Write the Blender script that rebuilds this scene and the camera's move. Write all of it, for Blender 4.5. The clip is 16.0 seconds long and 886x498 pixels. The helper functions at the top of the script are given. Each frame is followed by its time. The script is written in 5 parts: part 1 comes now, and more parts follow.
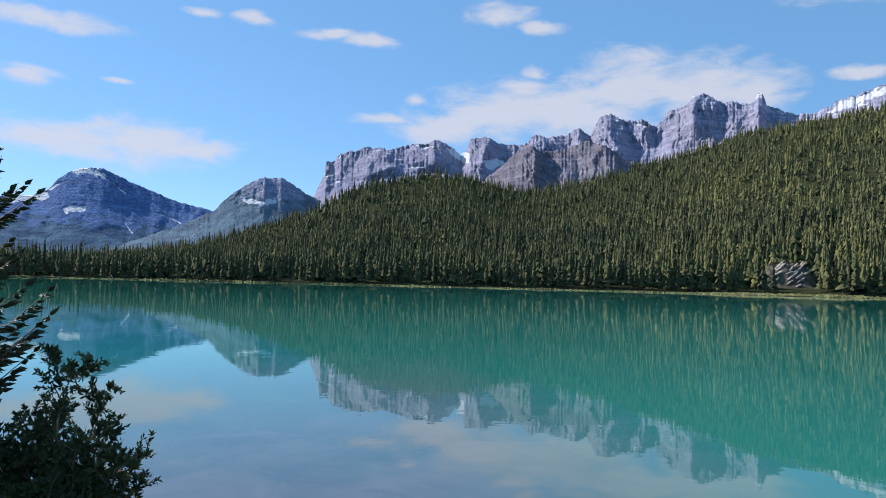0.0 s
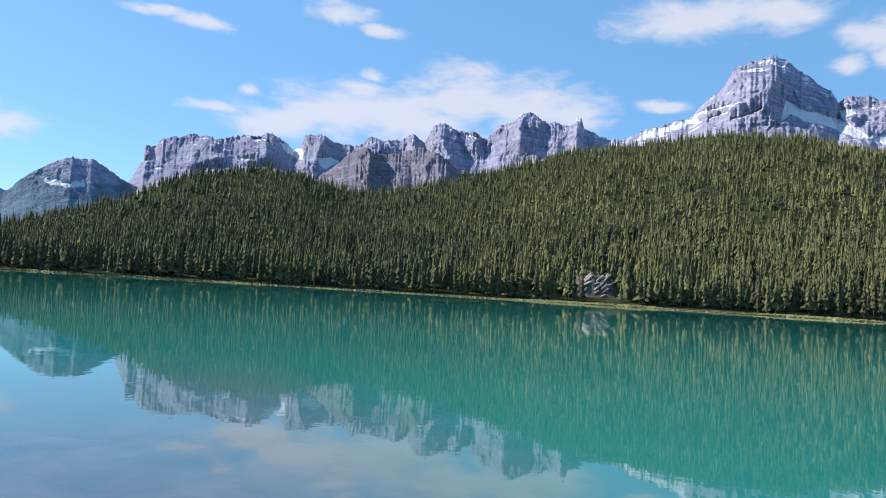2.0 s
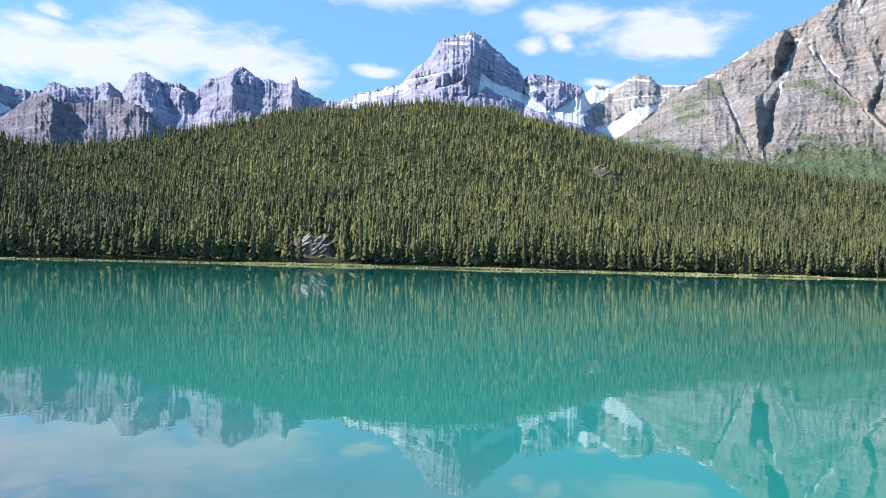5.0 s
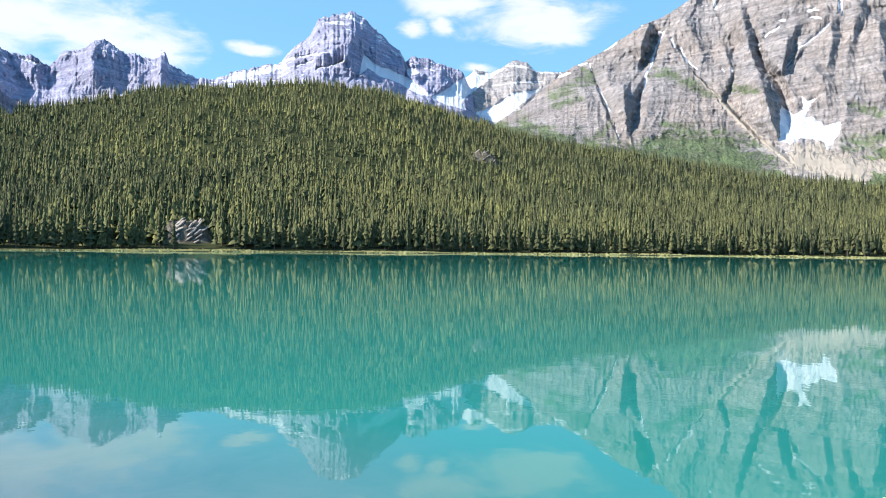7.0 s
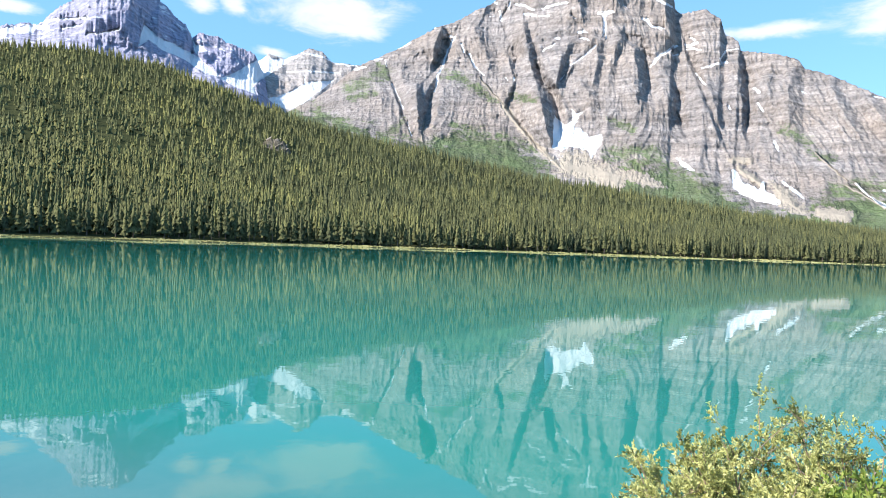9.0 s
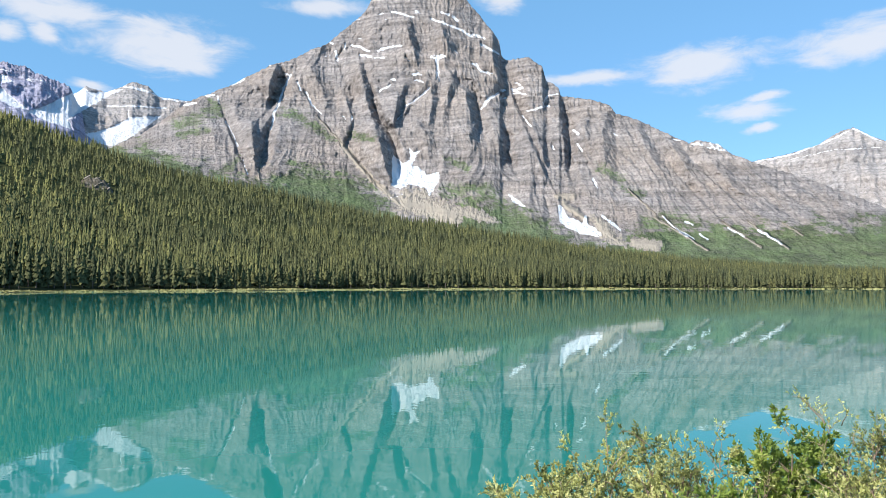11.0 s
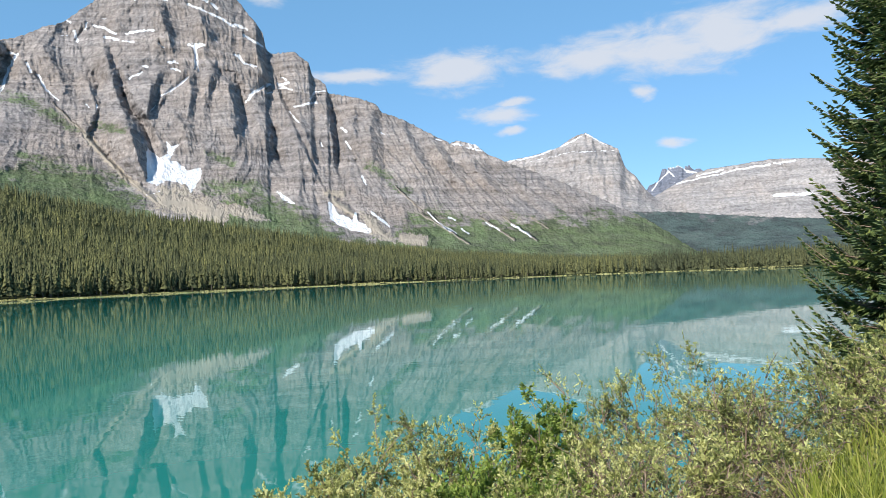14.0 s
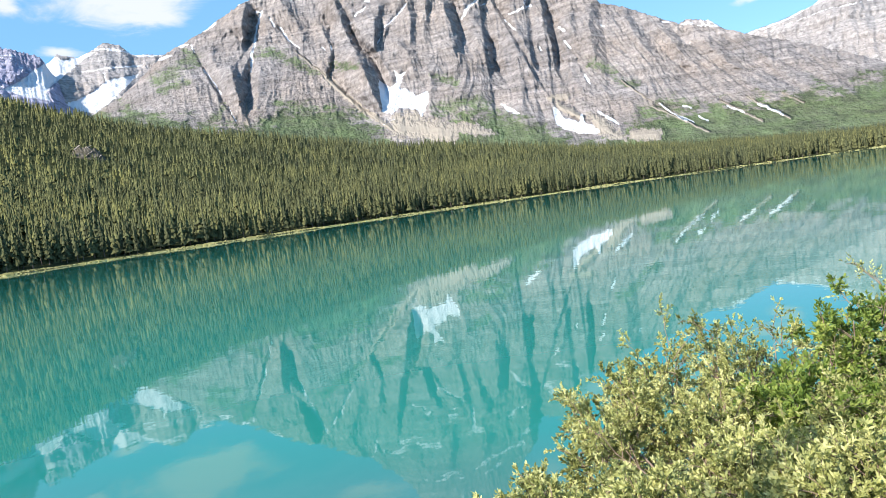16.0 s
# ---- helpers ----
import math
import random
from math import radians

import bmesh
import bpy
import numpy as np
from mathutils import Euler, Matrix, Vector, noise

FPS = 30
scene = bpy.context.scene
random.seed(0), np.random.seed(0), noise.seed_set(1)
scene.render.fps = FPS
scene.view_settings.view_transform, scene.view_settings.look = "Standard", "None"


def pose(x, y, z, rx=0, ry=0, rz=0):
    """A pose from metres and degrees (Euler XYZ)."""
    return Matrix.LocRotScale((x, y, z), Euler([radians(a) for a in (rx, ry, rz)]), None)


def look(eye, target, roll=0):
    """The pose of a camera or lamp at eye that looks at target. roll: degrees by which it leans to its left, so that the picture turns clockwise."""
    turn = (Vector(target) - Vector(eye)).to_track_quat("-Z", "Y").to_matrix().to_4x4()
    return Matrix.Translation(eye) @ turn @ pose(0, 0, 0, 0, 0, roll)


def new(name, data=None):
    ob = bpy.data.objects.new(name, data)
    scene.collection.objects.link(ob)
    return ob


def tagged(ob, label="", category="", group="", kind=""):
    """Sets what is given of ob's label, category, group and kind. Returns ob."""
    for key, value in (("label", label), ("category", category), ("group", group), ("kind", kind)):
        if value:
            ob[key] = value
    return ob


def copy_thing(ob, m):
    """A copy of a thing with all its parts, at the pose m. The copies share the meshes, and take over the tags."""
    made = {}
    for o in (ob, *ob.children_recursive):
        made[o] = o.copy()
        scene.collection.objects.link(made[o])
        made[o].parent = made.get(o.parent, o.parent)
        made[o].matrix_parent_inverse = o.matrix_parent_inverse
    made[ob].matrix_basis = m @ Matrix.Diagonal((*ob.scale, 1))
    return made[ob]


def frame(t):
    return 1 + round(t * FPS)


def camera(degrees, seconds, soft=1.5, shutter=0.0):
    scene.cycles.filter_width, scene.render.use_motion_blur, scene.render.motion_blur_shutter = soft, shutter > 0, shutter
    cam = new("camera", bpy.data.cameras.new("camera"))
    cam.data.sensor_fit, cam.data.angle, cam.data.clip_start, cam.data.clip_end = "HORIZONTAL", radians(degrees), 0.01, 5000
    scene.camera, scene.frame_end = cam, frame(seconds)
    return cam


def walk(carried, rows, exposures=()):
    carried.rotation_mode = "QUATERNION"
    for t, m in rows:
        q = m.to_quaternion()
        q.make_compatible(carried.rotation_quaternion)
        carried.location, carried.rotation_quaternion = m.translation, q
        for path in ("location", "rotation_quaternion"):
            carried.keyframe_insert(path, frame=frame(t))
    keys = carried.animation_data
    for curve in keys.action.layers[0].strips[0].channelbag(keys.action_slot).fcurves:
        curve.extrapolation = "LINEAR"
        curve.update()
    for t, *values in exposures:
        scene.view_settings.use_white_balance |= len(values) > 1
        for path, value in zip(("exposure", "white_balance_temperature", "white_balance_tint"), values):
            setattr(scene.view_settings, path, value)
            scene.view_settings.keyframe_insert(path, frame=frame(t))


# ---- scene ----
# The camera stands on the bank, four metres over the lake, and pans to the right.
EYE = 4.0
cam = camera(65.73, 16.0, soft=0.6)
ROWS = [
    (0.0, 0.000, 0.000, 0.000, -0.06, 2.60, -1.30),
    (0.5, 0.000, 0.000, 0.000, -2.23, 2.71, -2.04),
    (1.0, 0.000, 0.000, 0.000, -6.47, 3.48, -3.17),
    (1.5, 0.000, 0.000, 0.000, -11.00, 3.70, -3.44),
    (2.0, 0.000, 0.000, 0.000, -14.31, 3.28, -3.42),
    (2.5, 0.000, 0.000, 0.000, -18.13, 2.58, -3.43),
    (3.0, 0.000, 0.000, 0.000, -20.45, 2.40, -3.34),
    (3.5, 0.000, 0.000, 0.000, -24.39, 0.81, -1.36),
    (4.0, 0.000, 0.000, 0.000, -29.87, 0.14, -2.06),
    (4.5, 0.000, 0.000, 0.000, -33.79, 1.24, -2.46),
    (5.0, 0.000, 0.000, 0.000, -37.53, 1.03, -1.49),
    (7.5, 0.000, 0.000, 0.000, -50.37, 0.00, -1.15),
    (8.0, 0.000, 0.000, 0.000, -54.63, 0.13, -1.68),
    (8.5, 0.000, -0.100, -0.050, -59.50, -0.51, -2.09),
    (9.0, 0.000, -0.090, -0.050, -64.47, -0.44, -2.08),
    (11.5, 0.000, 0.040, 0.000, -80.89, 3.34, 0.85),
    (12.0, 0.000, 0.020, 0.000, -84.96, 3.15, 1.59),
    (12.5, 0.000, 0.005, 0.000, -89.07, 2.39, 1.89),
    (13.0, 0.000, 0.000, 0.000, -93.08, 2.13, 1.61),
    (13.5, 0.000, 0.000, 0.000, -97.15, 2.44, 1.56),
    (14.0, 0.000, -0.020, 0.000, -96.38, 2.26, 2.42),
    (14.5, 0.010, 0.040, 0.010, -90.28, 0.94, 3.80),
    (15.0, 0.020, 0.160, 0.020, -79.45, 0.29, 7.11),
    (15.5, 0.030, 0.260, 0.030, -76.05, -2.40, 10.01),
    (16.0, 0.030, 0.350, 0.020, -77.11, -3.74, 8.20),
]
walk(cam, [(t, pose(x, y, EYE + z, 90 + pitch, roll, yaw)) for t, x, y, z, yaw, pitch, roll in ROWS],
     exposures=[(0.0, 0.54, 6400, 14), (1.5, 0.71, 6450, 14), (2.5, 0.8, 6470, 13), (3.5, 0.9, 6500, 12), (5.0, 1.1, 6500, 12), (7.5, 1.25, 6600, 11), (9.0, 1.28, 6650, 11), (11.5, 0.80, 6640, 9),
                (12.5, 0.78, 6660, 9), (14.0, 0.70, 6700, 9), (15.0, 0.93, 6720, 10), (16.0, 1.14, 6700, 11)])

# ---- world, sun ----
SUN_AZ, SUN_EL = -56.0, 36.0


def node(tree, kind, inputs=None, **props):
    n = tree.nodes.new(kind)
    for key, value in props.items():
        setattr(n, key, value)
    for key, value in (inputs or {}).items():
        if isinstance(value, bpy.types.NodeSocket):
            tree.links.new(value, n.inputs[key])
        else:
            n.inputs[key].default_value = value
    return n


def maths(tree, op, a, b=0.0, c=0.0, clamp=False):
    n = tree.nodes.new("ShaderNodeMath")
    n.operation, n.use_clamp = op, clamp
    for k, value in enumerate((a, b, c)):
        if isinstance(value, bpy.types.NodeSocket):
            tree.links.new(value, n.inputs[k])
        else:
            n.inputs[k].default_value = value
    return n.outputs[0]


def vmaths(tree, op, a, b):
    n = tree.nodes.new("ShaderNodeVectorMath")
    n.operation = op
    for k, value in enumerate((a, b)):
        if isinstance(value, bpy.types.NodeSocket):
            tree.links.new(value, n.inputs[k])
        else:
            n.inputs[k].default_value = value
    return n.outputs[1] if op == "LENGTH" else n.outputs[0]


def ramp(tree, fac, stops, mode="LINEAR"):
    n = tree.nodes.new("ShaderNodeValToRGB")
    n.color_ramp.interpolation = mode
    e = n.color_ramp.elements
    while len(e) < len(stops):
        e.new(0.5)
    for el, (p, c) in zip(e, stops):
        el.position = p
        el.color = (*c, 1) if len(c) == 3 else c
    tree.links.new(fac, n.inputs[0])
    return n.outputs[0]


def mix(tree, fac, a, b, blend="MIX"):
    n = tree.nodes.new("ShaderNodeMix")
    n.data_type, n.blend_type = "RGBA", blend
    for sock, value in ((n.inputs[0], fac), (n.inputs[6], a), (n.inputs[7], b)):
        if isinstance(value, bpy.types.NodeSocket):
            tree.links.new(value, sock)
        else:
            sock.default_value = (*value, 1) if isinstance(value, tuple) and len(value) == 3 else value
    return n.outputs[2]


world = bpy.data.worlds.new("sky")
scene.world = world
world.use_nodes = True
wt = world.node_tree
wt.nodes.clear()
sky = node(wt, "ShaderNodeTexSky", sky_type="NISHITA", sun_disc=False, sun_elevation=radians(SUN_EL),
           sun_rotation=radians(SUN_AZ), altitude=1650, air_density=1.0, dust_density=0.25, ozone_density=3.0)
# Clouds by compass direction and height over the horizon, in degrees: place, half width and half height.
SOUTH_CLOUDS = [(-30.6, 17.8, 3.5, 0.52), (-31.7, 13.9, 1.8, 0.54), (-25.8, 14.3, 0.9, 0.2), (-28.7, 9.6, 5.8, 1.06), (-24.1, 9.8, 3.9, 1.44), (-20.0, 9.7, 2.8, 0.7), (-20.4, 20.0, 1.1, 0.32), (-15.9, 20.1, 1.2, 0.41), (-9.6, 19.5, 1.9, 0.3), (-6.3, 19.2, 1.8, 0.43), (4.4, 21.4, 2.0, 0.84), (-2.4, 14.7, 0.9, 0.4), (-0.4, 12.6, 3.8, 1.09), (5.3, 13.7, 5.2, 1.8), (10.4, 14.1, 5.0, 2.0), (14.9, 15.7, 3.9, 2.23), (20.1, 15.2, 4.5, 1.89), (24.2, 14.6, 2.7, 1.15), (-4.7, 13.1, 2.1, 0.32), (7.5, 17.0, 1.0, 0.48), (6.4, 16.0, 1.9, 0.62), (31.5, 15.2, 1.4, 0.3)]
PEAK_CLOUDS = [(34.0, 21.7, 4.9, 1.22), (39.7, 21.7, 3.3, 1.03), (44.6, 17.6, 0.9, 0.56), (46.9, 18.0, 0.8, 0.55), (31.6, 15.4, 1.6, 0.31), (7.7, 20.4, 1.6, 0.37), (50.0, 14.6, 1.2, 0.31), (47.6, 19.7, 3.4, 1.03), (55.2, 18.1, 4.0, 1.47), (56.1, 16.8, 2.5, 0.5), (55.5, 18.4, 4.0, 1.07), (53.8, 19.1, 2.2, 0.93), (57.0, 16.9, 1.9, 0.55), (68.1, 22.1, 3.1, 0.57), (82.5, 22.8, 1.4, 0.83), (90.5, 16.5, 4.2, 0.44)]
WEST_CLOUDS = [(98.4, 16.8, 4.1, 1.12), (96.6, 16.2, 2.3, 0.53), (101.4, 13.1, 2.2, 0.52), (103.0, 13.9, 1.1, 0.26), (102.9, 11.7, 0.9, 0.26), (113.3, 13.9, 0.7, 0.44), (115.7, 9.7, 1.0, 0.32), (109.2, 16.9, 3.6, 1.11), (114.5, 16.9, 4.6, 1.42), (119.2, 17.4, 4.3, 1.68), (124.3, 17.5, 3.6, 0.77), (150, 17, 9, 2.5), (-110, 20, 14, 3), (-160, 16, 16, 3), (-65, 24, 8, 2)]
direction = node(wt, "ShaderNodeTexCoord").outputs["Generated"]
sep = node(wt, "ShaderNodeSeparateXYZ", {0: direction})
az = maths(wt, "MULTIPLY", maths(wt, "ARCTAN2", sep.outputs[0], sep.outputs[1]), 57.2958)
el = maths(wt, "MULTIPLY", maths(wt, "ARCSINE", sep.outputs[2]), 57.2958)
place = node(wt, "ShaderNodeCombineXYZ", {0: az, 1: el, 2: 0.0}).outputs[0]
wisp = node(wt, "ShaderNodeTexNoise", {"Vector": vmaths(wt, "MULTIPLY", place, (0.24, 0.6, 1.0)), "Scale": 1.0, "Detail": 7.0,
                                       "Roughness": 0.62, "Distortion": 0.4}).outputs[0]
drift = node(wt, "ShaderNodeTexNoise", {"Vector": vmaths(wt, "MULTIPLY", place, (0.22, 0.5, 1.0)), "Scale": 1.0, "Detail": 5.0, "Roughness": 0.6}).outputs[1]
spread = vmaths(wt, "ADD", place, vmaths(wt, "MULTIPLY", vmaths(wt, "SUBTRACT", drift, (0.5, 0.5, 0.5)), (2.4, 1.2, 0.0)))
body = None
for ca, ce, cw, ch in SOUTH_CLOUDS + PEAK_CLOUDS + WEST_CLOUDS:
    d = vmaths(wt, "LENGTH", vmaths(wt, "MULTIPLY", vmaths(wt, "SUBTRACT", spread, (ca, ce, 0)), (0.85 / cw, 0.82 / ch, 0)), (0, 0, 0))
    k = maths(wt, "SUBTRACT", 1.42, d)
    body = k if body is None else maths(wt, "SMOOTH_MAX", body, k, 0.15)
dens = maths(wt, "MULTIPLY_ADD", maths(wt, "SUBTRACT", wisp, 0.5), 2.3, body)
dens = node(wt, "ShaderNodeMapRange", {0: dens, 1: 0.0, 2: 1.15}, interpolation_type="SMOOTHSTEP", clamp=True).outputs[0]
dens = maths(wt, "MULTIPLY", dens, 0.8)
cloud = node(wt, "ShaderNodeRGB")
cloud.outputs[0].default_value = (4.15, 4.25, 4.6, 1)
back = node(wt, "ShaderNodeBackground", {0: mix(wt, dens, mix(wt, 0.55, mix(wt, 1.0, sky.outputs[0], (0.87, 1.0, 1.085), "MULTIPLY"), (1.0, 2.62, 4.45)), cloud.outputs[0]), 1: 0.115})
node(wt, "ShaderNodeOutputWorld", {0: back.outputs[0]})

sun = new("sun", bpy.data.lights.new("sun", "SUN"))
sun.data.energy, sun.data.angle, sun.data.color = 4.5, radians(0.53), (1.0, 0.95, 0.87)
a, e = radians(SUN_AZ), radians(SUN_EL)
sun.matrix_world = look((0, 0, 0), (-math.sin(a) * math.cos(e), -math.cos(a) * math.cos(e), -math.sin(e)))

# ---- materials ----
def material(name, rough=0.8, spec=0.3):
    m = bpy.data.materials.new(name)
    m.use_nodes = True
    t = m.node_tree
    b = t.nodes["Principled BSDF"]
    b.inputs["Roughness"].default_value = rough
    b.inputs["Specular IOR Level"].default_value = spec
    return m, t, b


def position(t, scale=(1, 1, 1)):
    return vmaths(t, "MULTIPLY", node(t, "ShaderNodeNewGeometry").outputs["Position"], scale)


def noise_at(t, vec, scale, detail=5.0, rough=0.55, distort=0.0):
    return node(t, "ShaderNodeTexNoise", {"Vector": vec, "Scale": scale, "Detail": detail, "Roughness": rough, "Distortion": distort}).outputs[0]


def attribute(t, name):
    return node(t, "ShaderNodeAttribute", attribute_name=name).outputs["Fac"]


def bump(t, b, height, strength, distance):
    n = node(t, "ShaderNodeBump", {"Height": height, "Strength": strength, "Distance": distance})
    t.links.new(n.outputs[0], b.inputs["Normal"])


def link(t, a, b, key="Base Color"):
    t.links.new(a, b.inputs[key])


def rock_material(name, dark, mid, light, warm, veg=(0.068, 0.100, 0.048), scree=(0.30, 0.265, 0.225), drape=1.0):
    """Bedded limestone with snow, scree and low green cover, where the mesh says so."""
    m, t, b = material(name, 1.0, 0.0)
    bands = noise_at(t, position(t, (0.0016, 0.0016, 0.03)), 1.0, 6.0, 0.62, 0.25)
    stain = noise_at(t, position(t, (0.02, 0.02, 0.0035 * drape)), 1.0, 5.0, 0.6)
    broad = noise_at(t, position(t), 0.0035, 4.0)
    fine = noise_at(t, position(t), 0.06, 4.0, 0.65)
    c = ramp(t, bands, [(0.25, dark), (0.5, mid), (0.75, light)])
    c = mix(t, ramp(t, broad, [(0.42, (0, 0, 0)), (0.66, (0.5, 0.5, 0.5))]), c, warm)
    c = mix(t, 0.28, c, ramp(t, stain, [(0.32, dark), (0.62, light)]), "OVERLAY")
    c = mix(t, 0.55, c, ramp(t, fine, [(0.3, (0.2, 0.2, 0.2)), (0.7, (0.8, 0.8, 0.8))]), "OVERLAY")
    seams = noise_at(t, position(t, (0.004, 0.004, 0.075)), 1.0, 3.0, 0.6, 0.6)
    cracks = noise_at(t, position(t, (0.045, 0.045, 0.012 * drape)), 1.0, 5.0, 0.62, 0.8)
    c = mix(t, 0.3, c, ramp(t, seams, [(0.36, (0.22, 0.22, 0.22)), (0.5, (0.55, 0.55, 0.55)), (0.7, (0.75, 0.75, 0.75))]), "OVERLAY")
    c = mix(t, 0.32, c, ramp(t, cracks, [(0.36, (0.2, 0.2, 0.2)), (0.48, (0.58, 0.58, 0.58))]), "OVERLAY")
    edge = maths(t, "MULTIPLY_ADD", maths(t, "SUBTRACT", fine, 0.5), 1.3, 0.0)
    sc = maths(t, "ADD", attribute(t, "scree"), edge)
    c = mix(t, ramp(t, sc, [(0.4, (0, 0, 0)), (0.65, (1, 1, 1))]), c, mix(t, fine, tuple(k * 0.75 for k in scree), tuple(min(1, k * 1.15) for k in scree)))
    gr = maths(t, "ADD", attribute(t, "green"), edge)
    tuft = maths(t, "MULTIPLY_ADD", noise_at(t, position(t), 0.012, 4.0, 0.6), 0.9, maths(t, "MULTIPLY", noise_at(t, position(t), 0.14, 4.0, 0.75), 0.7))
    c = mix(t, ramp(t, gr, [(0.42, (0, 0, 0)), (0.72, (0.8, 0.8, 0.8))]), c, mix(t, ramp(t, tuft, [(0.62, (0, 0, 0)), (1.0, (1, 1, 1))]), tuple(k * 0.5 for k in veg), (veg[0] * 1.7, veg[1] * 1.75, veg[2] * 1.4)))
    sn = maths(t, "MULTIPLY_ADD", edge, 0.55, attribute(t, "snow"))
    c = mix(t, ramp(t, sn, [(0.48, (0, 0, 0)), (0.56, (1, 1, 1))]), c, (0.62, 0.64, 0.69))
    link(t, c, b)
    crag = noise_at(t, position(t, (0.03, 0.03, 0.014 * drape)), 1.0, 7.0, 0.62, 0.5)
    rough = maths(t, "MULTIPLY_ADD", seams, 0.5, maths(t, "MULTIPLY_ADD", crag, 2.4, maths(t, "MULTIPLY_ADD", cracks, 0.6, fine)))
    bump(t, b, maths(t, "MULTIPLY", rough, maths(t, "SUBTRACT", 1.0, attribute(t, "scree"), clamp=True)), 0.9, 9.0)
    return m


ROCK_GREY = rock_material("grey_bedded_limestone", (0.151, 0.143, 0.147), (0.248, 0.233, 0.234), (0.372, 0.348, 0.343), (0.288, 0.242, 0.210))
# Limestone whose blue is distance haze painted into rock and cover.
ROCK_HAZE_BLUE = rock_material("haze_blue_limestone", (0.177, 0.186, 0.255), (0.293, 0.297, 0.388), (0.417, 0.419, 0.508), (0.312, 0.297, 0.339), veg=(0.035, 0.055, 0.06), drape=2.2)
# Mid peak: haze painted in, strongest in the blue colour of its cover.
ROCK_MID = rock_material("haze_grey_peak_rock", (0.179, 0.198, 0.270), (0.294, 0.315, 0.411), (0.420, 0.444, 0.540), (0.315, 0.315, 0.360), veg=(0.085, 0.14, 0.21), drape=2.2)
ROCK_PALE = rock_material("pale_limestone", (0.216, 0.212, 0.225), (0.316, 0.305, 0.308), (0.416, 0.392, 0.387), (0.345, 0.308, 0.291), veg=(0.03, 0.045, 0.03))
# Left mountain: blue rock and cover paint in the haze of distance.
ROCK_HAZE_DEEP = rock_material("haze_deep_blue_rock", (0.115, 0.178, 0.325), (0.142, 0.215, 0.375), (0.19, 0.27, 0.44), (0.15, 0.215, 0.36), veg=(0.085, 0.13, 0.20), drape=3.5)
# Ridge cover tinted towards blue, with distance haze put into the colour.
ROCK_RIDGE = rock_material("hazy_wooded_ridge_rock", (0.12, 0.125, 0.14), (0.2, 0.2, 0.215), (0.3, 0.29, 0.29), (0.22, 0.2, 0.19), veg=(0.040, 0.066, 0.074))
# Spur rock, dark, with some blue haze painted into its tones.
ROCK_DARK = rock_material("haze_tinted_dark_rock", (0.133, 0.131, 0.164), (0.228, 0.221, 0.266), (0.351, 0.334, 0.382), (0.250, 0.212, 0.218), drape=3.5)
ROCK_SLATE = rock_material("dark_slate_rock", (0.108, 0.125, 0.167), (0.180, 0.197, 0.247), (0.278, 0.296, 0.347), (0.198, 0.208, 0.244), drape=3.5)

FOREST, t, b = material("conifer_foliage", 0.9, 0.03)
tone = attribute(t, "tone")
patch = noise_at(t, position(t), 0.012, 3.0)
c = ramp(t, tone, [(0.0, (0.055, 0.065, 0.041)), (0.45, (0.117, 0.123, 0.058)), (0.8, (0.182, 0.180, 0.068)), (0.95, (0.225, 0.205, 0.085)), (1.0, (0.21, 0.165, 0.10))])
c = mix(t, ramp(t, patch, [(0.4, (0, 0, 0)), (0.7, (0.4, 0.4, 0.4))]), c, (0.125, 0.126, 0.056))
# Noise over the colour: needle clumps, and shadow gaps painted between them.
painted_gaps = noise_at(t, position(t, (1, 1, 0.6)), 0.9, 4.0, 0.7)
c = mix(t, 1.0, c, ramp(t, painted_gaps, [(0.34, (0.35, 0.37, 0.4)), (0.66, (1.35, 1.33, 1.25))]), "MULTIPLY")
link(t, c, b)

BARK, t, b = material("grey_bark", 0.9, 0.2)
n1 = noise_at(t, position(t, (6, 6, 1.2)), 3.0, 6.0, 0.65)
link(t, ramp(t, n1, [(0.3, (0.045, 0.036, 0.03)), (0.7, (0.17, 0.14, 0.12))]), b)
bump(t, b, n1, 0.5, 0.01)

GROUND, t, b = material("bank_and_forest_floor", 1.0, 0.0)
p = position(t)
sepz = node(t, "ShaderNodeSeparateXYZ", {0: p}).outputs[2]
n1, n2 = noise_at(t, p, 0.05, 5.0), noise_at(t, p, 9.0, 6.0, 0.7)
soil = ramp(t, n2, [(0.3, (0.06, 0.048, 0.03)), (0.5, (0.10, 0.10, 0.04)), (0.7, (0.17, 0.15, 0.09))])
# Forest floor: tree shade put into a dark green that hides gaps.
shaded_floor = ramp(t, n1, [(0.35, (0.03, 0.036, 0.018)), (0.65, (0.052, 0.056, 0.027))])
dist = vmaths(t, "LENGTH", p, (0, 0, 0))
c = mix(t, ramp(t, maths(t, "MULTIPLY", dist, 0.005), [(0.1, (0, 0, 0)), (0.3, (1, 1, 1))]), soil, shaded_floor)
bed = ramp(t, n2, [(0.35, (0.10, 0.09, 0.08)), (0.65, (0.2, 0.18, 0.16))])
c = mix(t, ramp(t, maths(t, "MULTIPLY_ADD", sepz, 2.0, 0.5), [(0.35, (0, 0, 0)), (0.6, (1, 1, 1))]), bed, c)
link(t, c, b)
bump(t, b, n2, 0.4, 0.05)

WATER, t, b = material("glacial_lake_water", 0.015, 0.5)
b.inputs["IOR"].default_value = 1.333
p = position(t)
dist = vmaths(t, "LENGTH", p, (0, 0, 0))
silt = noise_at(t, p, 0.01, 4.0)
deep = ramp(t, silt, [(0.35, (0.010, 0.170, 0.143)), (0.65, (0.017, 0.195, 0.167))])
bedn = noise_at(t, p, 0.5, 6.0, 0.65, 0.5)
